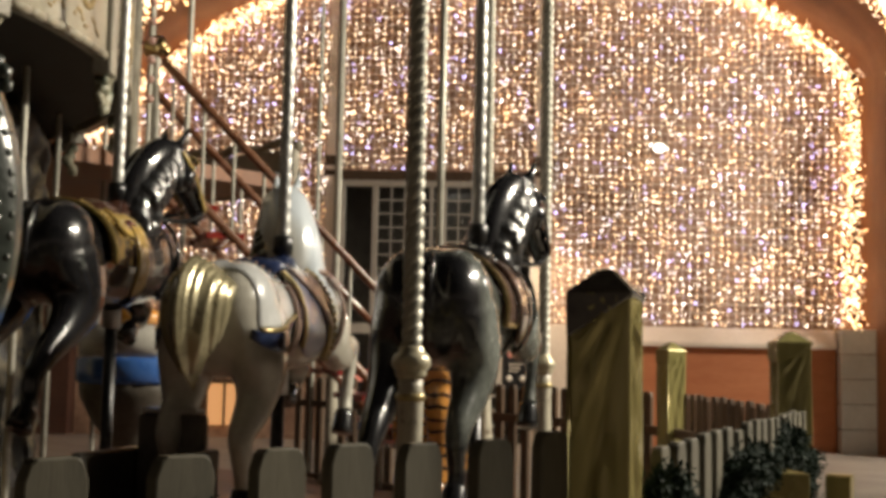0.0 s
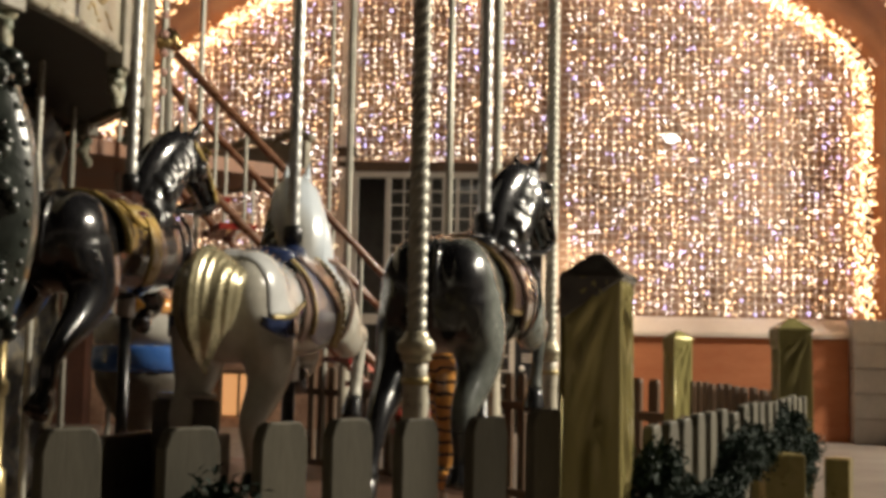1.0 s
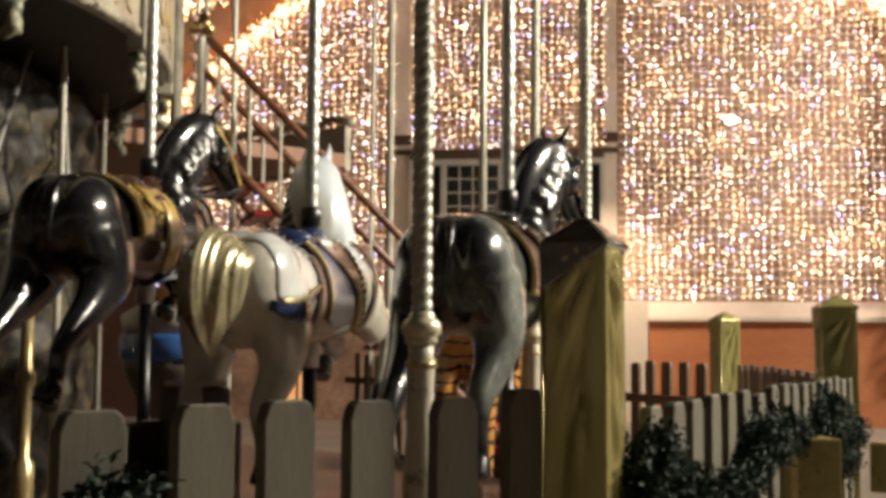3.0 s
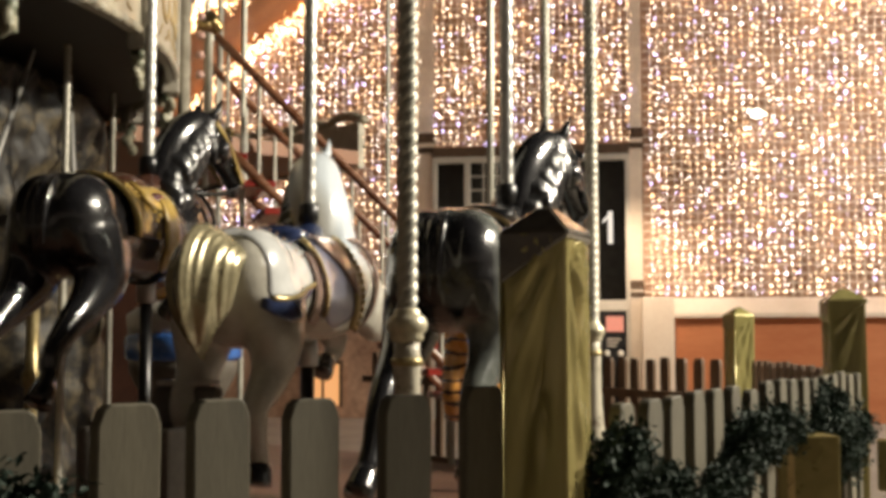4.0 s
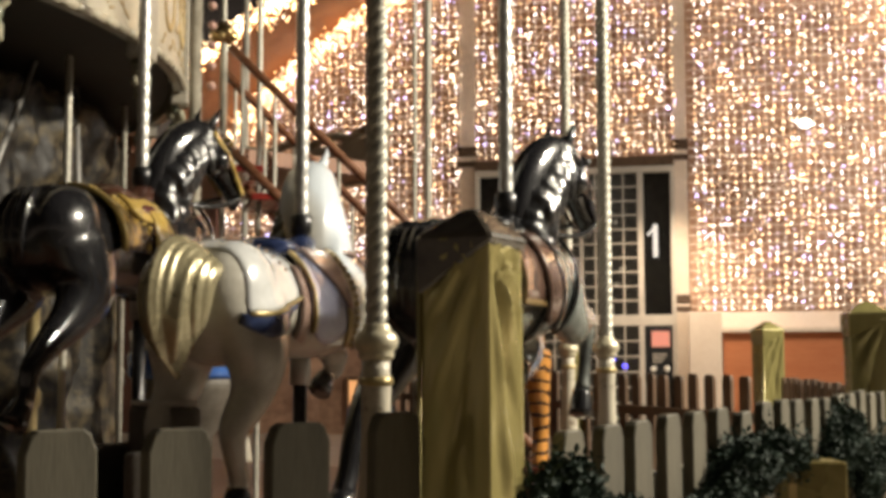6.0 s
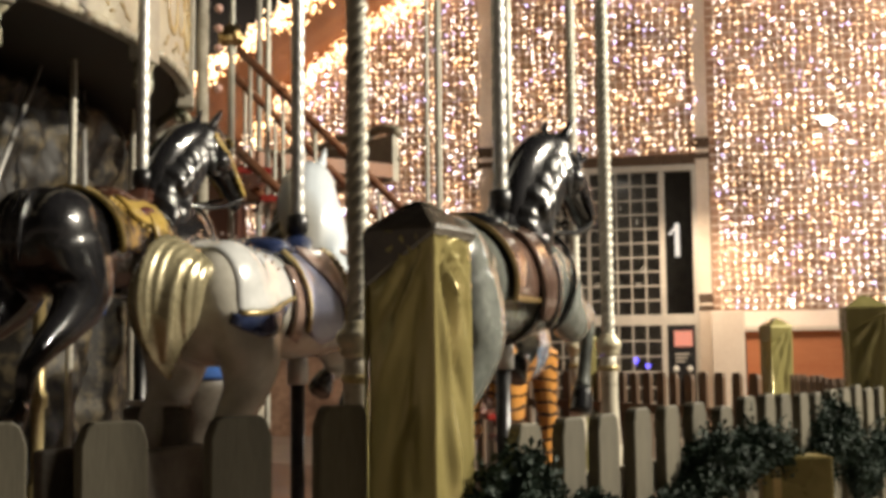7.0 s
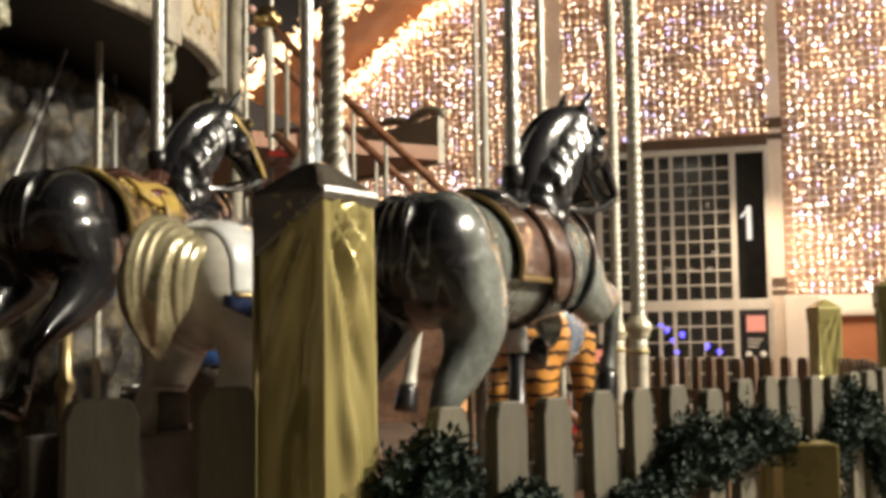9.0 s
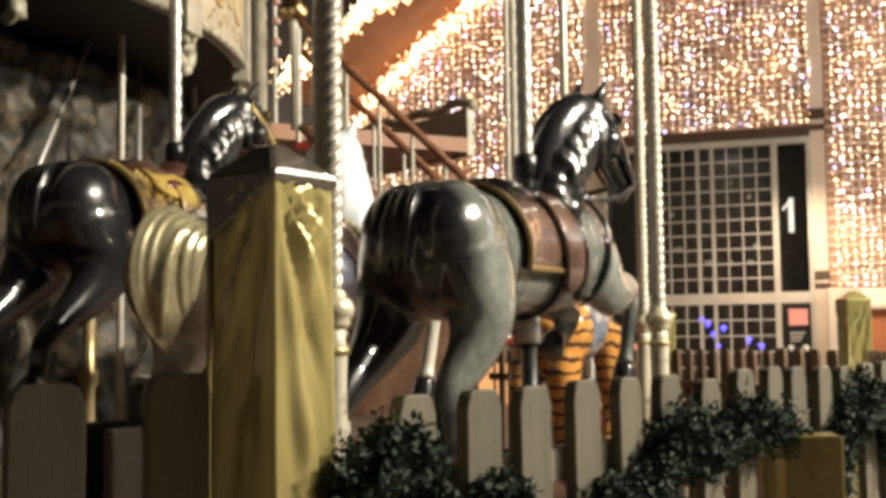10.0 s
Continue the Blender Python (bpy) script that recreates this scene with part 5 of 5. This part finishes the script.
tiger = new("carousel_tiger", fused("carousel_tiger", bm, M_STRIPE, 0.014, 5))
tiger.matrix_world = Matrix.Translation((-0.355, 6.40, 0.0)) @ Matrix.Rotation(radians(-6), 4, "Z")
tagged(tiger, "glossy orange carved tiger with dark stripes on the carousel deck", "carousel animal")
cloth = thing("tiger_saddle", Matrix.Translation((-0.355, 6.40, 0.0)) @ Matrix.Rotation(radians(-6), 4, "Z"), "blue-grey painted saddle cloth on the striped tiger", "saddle")
bm = bmesh.new()
tube(bm, [(0.0, 0.10, 1.20, 0.178, 0.198), (0.0, 0.30, 1.225, 0.178, 0.198)], 6, 20, side=(1, 0, 0))
part("cloth", bm, M_SLATE, cloth)
bm = bmesh.new()
turned(bm, [(0.02, DECK), (0.02, 4.4)], 12, 0.0, 0.26)
part("pole", bm, M_COLUMN, cloth)

# low carousel animal behind the inner horse, simplified to turned forms with a blue band
gon = thing("carousel_gondola", Matrix.Translation((-1.80, 6.25, 0)), "carousel animal simplified to a round white body with orange knob and blue band", "gondola")
bm = bmesh.new()
turned(bm, [(0.10, DECK), (0.12, 0.8), (0.2, 0.9), (0.26, 1.02), (0.27, 1.12)], 24)
part("lower_body", bm, M_GREYWOOD, gon, "grey-brown lower body")
bm = bmesh.new()
turned(bm, [(0.272, 1.08), (0.285, 1.10), (0.285, 1.19), (0.272, 1.21)], 24)
part("band", bm, M_BLUEBAND, gon, "bright blue band")
bm = bmesh.new()
turned(bm, [(0.27, 1.212), (0.28, 1.30), (0.20, 1.36), (0.05, 1.38)], 24)
part("lid", bm, M_WHITE, gon, "white domed top")
bm = bmesh.new()
turned(bm, [(0.14, 1.376), (0.15, 1.42), (0.06, 1.46), (0.01, 1.47)], 18)
part("knob", bm, M_TIGER, gon, "orange knob")

# chariot bench between the horses
bench = thing("chariot_bench", Matrix.Translation((-1.06, 4.10, 0)) @ Matrix.Rotation(radians(80), 4, "Z"), "small grey-brown chariot bench with a pale top edge", "bench")
part("seat", boxes((-0.2, 0.2, -0.14, 0.14, 0.62, 0.68), bevel=0.012), M_GREYWOOD, bench, smooth=False)
for sy in (-0.14, 0.14):
    part("side", boxes((-0.2, 0.2, sy - 0.02, sy + 0.02, DECK, 0.92), bevel=0.012), M_GREYWOOD, bench, smooth=False)
part("back", boxes((0.15, 0.2, -0.12, 0.12, DECK, 1.03), bevel=0.015), M_GREYWOOD, bench, smooth=False)
part("top_edge", boxes((0.14, 0.21, -0.10, 0.10, 1.032, 1.05), bevel=0.006), M_WHITE, bench, "pale top edge", smooth=False)


# ---- carved round ornament at the fence ----
orn = thing("carved_shield", Matrix.Translation((-0.885, 2.10, 1.44)) @ Matrix.Rotation(radians(14), 4, "Z"), "large round dark green carved shield with scrollwork", "ornament")
bm = bmesh.new()
rings = []
for i in range(13):
    u = i / 12 * math.pi / 2
    rings.append([(0.20 * math.cos(u) * math.cos(k * math.tau / 48), -0.085 * math.sin(u), 0.34 * math.cos(u) * math.sin(k * math.tau / 48)) for k in range(48)])
rings[-1] = [(0.006 * math.cos(k * math.tau / 48), -0.086, 0.006 * math.sin(k * math.tau / 48)) for k in range(48)]
loft(bm, [[(x, 0.04, z) for x, _, z in rings[0]]] + rings)
part("boss", bm, M_GREEN, orn)
bm = bmesh.new()
for k in range(60):
    a = k * math.tau / 60
    ball(bm, (0.188 * math.cos(a), -0.02, 0.325 * math.sin(a)), 0.009, 1, 1, 1, 2)
part("beaded_rim", bm, M_GREEN, orn, "beaded rim")
bm = bmesh.new()
for cz, sg in ((0.21, 1), (0.10, -1), (-0.01, 1), (-0.12, -1), (-0.22, 1)):
    for cx in (0.115, 0.02, -0.09):
        for i in range(26):
            u = i / 25 * math.tau * 1.6
            rr = 0.055 * (1 - i / 30)
            X, Z = cx + rr * math.cos(u) * sg, cz + rr * math.sin(u)
            e = max(0.02, 1 - (X / 0.2) ** 2 - (Z / 0.34) ** 2)
            ball(bm, (X, -0.085 * math.sqrt(e) - 0.004, Z), 0.014 + 0.006 * math.sin(i * 0.8), 1, 0.8, 1, 1)
part("scrollwork", bm, M_GREEN, orn, "carved scrolls")
part("stake", boxes((-0.03, 0.03, 0.04, 0.09, GROUND - 1.44, -0.1), bevel=0.004), M_BROWN, orn, "wooden stake", smooth=False)


# ---- garland and gift boxes on the fence ----
def garland(points, label, n, spread, seed):
    """Twigs with short needles gathered along a line."""
    t = thing("garland", Matrix.Identity(4), label, "garland", "garlands on the fence")
    path = smooth_path(points, 60)
    bm = bmesh.new()
    tube(bm, [(*p, 0.008, 0.008) for p in path[::6]], 40, 6)
    part("stem", bm, M_LEAF, t)
    rg = random.Random(seed)
    bm = bmesh.new()
    for i in range(n):
        p = path[rg.randrange(60)]
        thick = spread * (0.6 + 0.4 * math.sin(p[1] * 9 + p[0] * 5) ** 2)
        c = Vector((p[0] + rg.gauss(0, thick * 0.45), p[1] + rg.gauss(0, thick * 0.45), p[2] + rg.gauss(0, thick * 0.55)))
        d = Vector((rg.gauss(0, 1), rg.gauss(0, 1), rg.gauss(0.3, 1))).normalized()
        s = d.orthogonal().normalized()
        u = d.cross(s)
        for k in range(6):
            a = k * 2.4
            q = c + d * (0.006 * k)
            o = (s * math.cos(a) + u * math.sin(a)) * 0.8 + d * 0.5
            w = o.cross(d).normalized() * 0.0048
            tip = q + o * rg.uniform(0.013, 0.021)
            mid = (q + tip) / 2 + d * 0.002
            vs = [bm.verts.new(v) for v in (q, mid - w, tip, mid + w)]
            bm.faces.new(vs)
    tagged(part("leaves", bm, M_LEAF, t, "dark green artificial leaves", smooth=False), kind="stuff")
    return t


def on_fence(p, q, off, rows):
    """Points along a run of fence: metres from p, height."""
    p, q = Vector((*p, 0)), Vector((*q, 0))
    d = (q - p).normalized()
    n = Vector((d.y, -d.x, 0)) * off
    return [(*(p + d * a + n).to_2d(), z) for a, z in rows]


for rows, count, spread, seed in (
        ([(0.04, 0.93), (0.10, 0.99), (0.17, 0.985), (0.21, 0.91), (0.24, 0.85)], 800, 0.028, 1),
        ([(0.28, 0.84), (0.33, 0.90), (0.37, 0.915), (0.42, 0.87), (0.50, 0.80)], 500, 0.024, 4),
        ([(0.52, 0.80), (0.66, 0.85), (0.82, 0.90), (0.93, 0.96), (1.04, 0.93)], 1500, 0.042, 5),
        ([(1.0, 0.93), (1.13, 0.945), (1.27, 0.965), (1.42, 0.93), (1.55, 0.86), (1.66, 0.82)], 1500, 0.040, 2),
        ([(1.62, 0.76), (1.72, 0.88), (1.84, 0.95), (1.96, 0.98), (2.08, 0.93), (2.2, 0.80)], 1900, 0.052, 6),
        ([(2.2, 0.80), (2.4, 0.86), (2.55, 0.90)], 700, 0.04, 7)):
    garland(on_fence(POST_A, POST_B, 0.085, rows), "dark green artificial garland hung on the fence", count, spread, seed)
garland(on_fence(POST_A, POST_Z, -0.02, [(0.78, 0.88), (0.83, 0.96), (0.88, 1.0), (0.93, 0.95), (0.97, 0.88)]), "dark green artificial garland hung on the fence", 320, 0.022, 3)


def gift(x, y, z, w, h, turn, label):
    t = thing("gift_box", Matrix.Translation((x, y, z)) @ Matrix.Rotation(radians(turn), 4, "Z"), label, "gift box", "gift boxes")
    part("box", boxes((-w / 2, w / 2, -w * 0.35, w * 0.35, 0, h), bevel=0.006), M_GIFT, t, smooth=False)
    part("ribbon", boxes((-w * 0.36, -w * 0.24, -w * 0.356, w * 0.356, -0.002, h + 0.003), bevel=0.002), M_BRASS, t, "glossy gold ribbon", smooth=False)
    return t


gift(0.825, 3.76, 0.69, 0.165, 0.245, 14, "gold foil gift box tied into the garland")
gift(1.22, 4.62, 0.70, 0.12, 0.16, 70, "gold foil gift box tied into the garland")

# lit shop window low on the facade, and a second information panel
shop = thing("shop_window", Matrix.Translation((-5.15, 21.9, 0)), "small warmly lit shop window behind the carousel", "window")
part("frame", boxes((-0.35, -0.3, -0.06, 0.05, 0.0, 0.75), (0.3, 0.35, -0.06, 0.05, 0.0, 0.75), (-0.02, 0.02, -0.06, 0.05, 0.0, 0.75), (-0.35, 0.35, -0.06, 0.05, 0.75, 0.82)), M_BROWN, shop, smooth=False)
for x0, x1 in ((-0.3, -0.02), (0.02, 0.3)):
    part("pane", boxes((x0, x1, -0.02, 0.0, 0.02, 0.748)), M_LITPANE, shop, "lit pane", smooth=False)
panel2 = thing("info_panel", Matrix.Translation((-2.68, 21.78, 0)), "dark information panel with a small lit orange screen", "panel")
part("board", boxes((-0.2, 0.2, 0, 0.04, 0.3, 1.15), bevel=0.006), M_STEEL, panel2, smooth=False)
part("screen", boxes((-0.16, 0.16, -0.012, -0.002, 0.84, 1.06)), M_SCREEN, panel2, "lit orange screen", smooth=False)
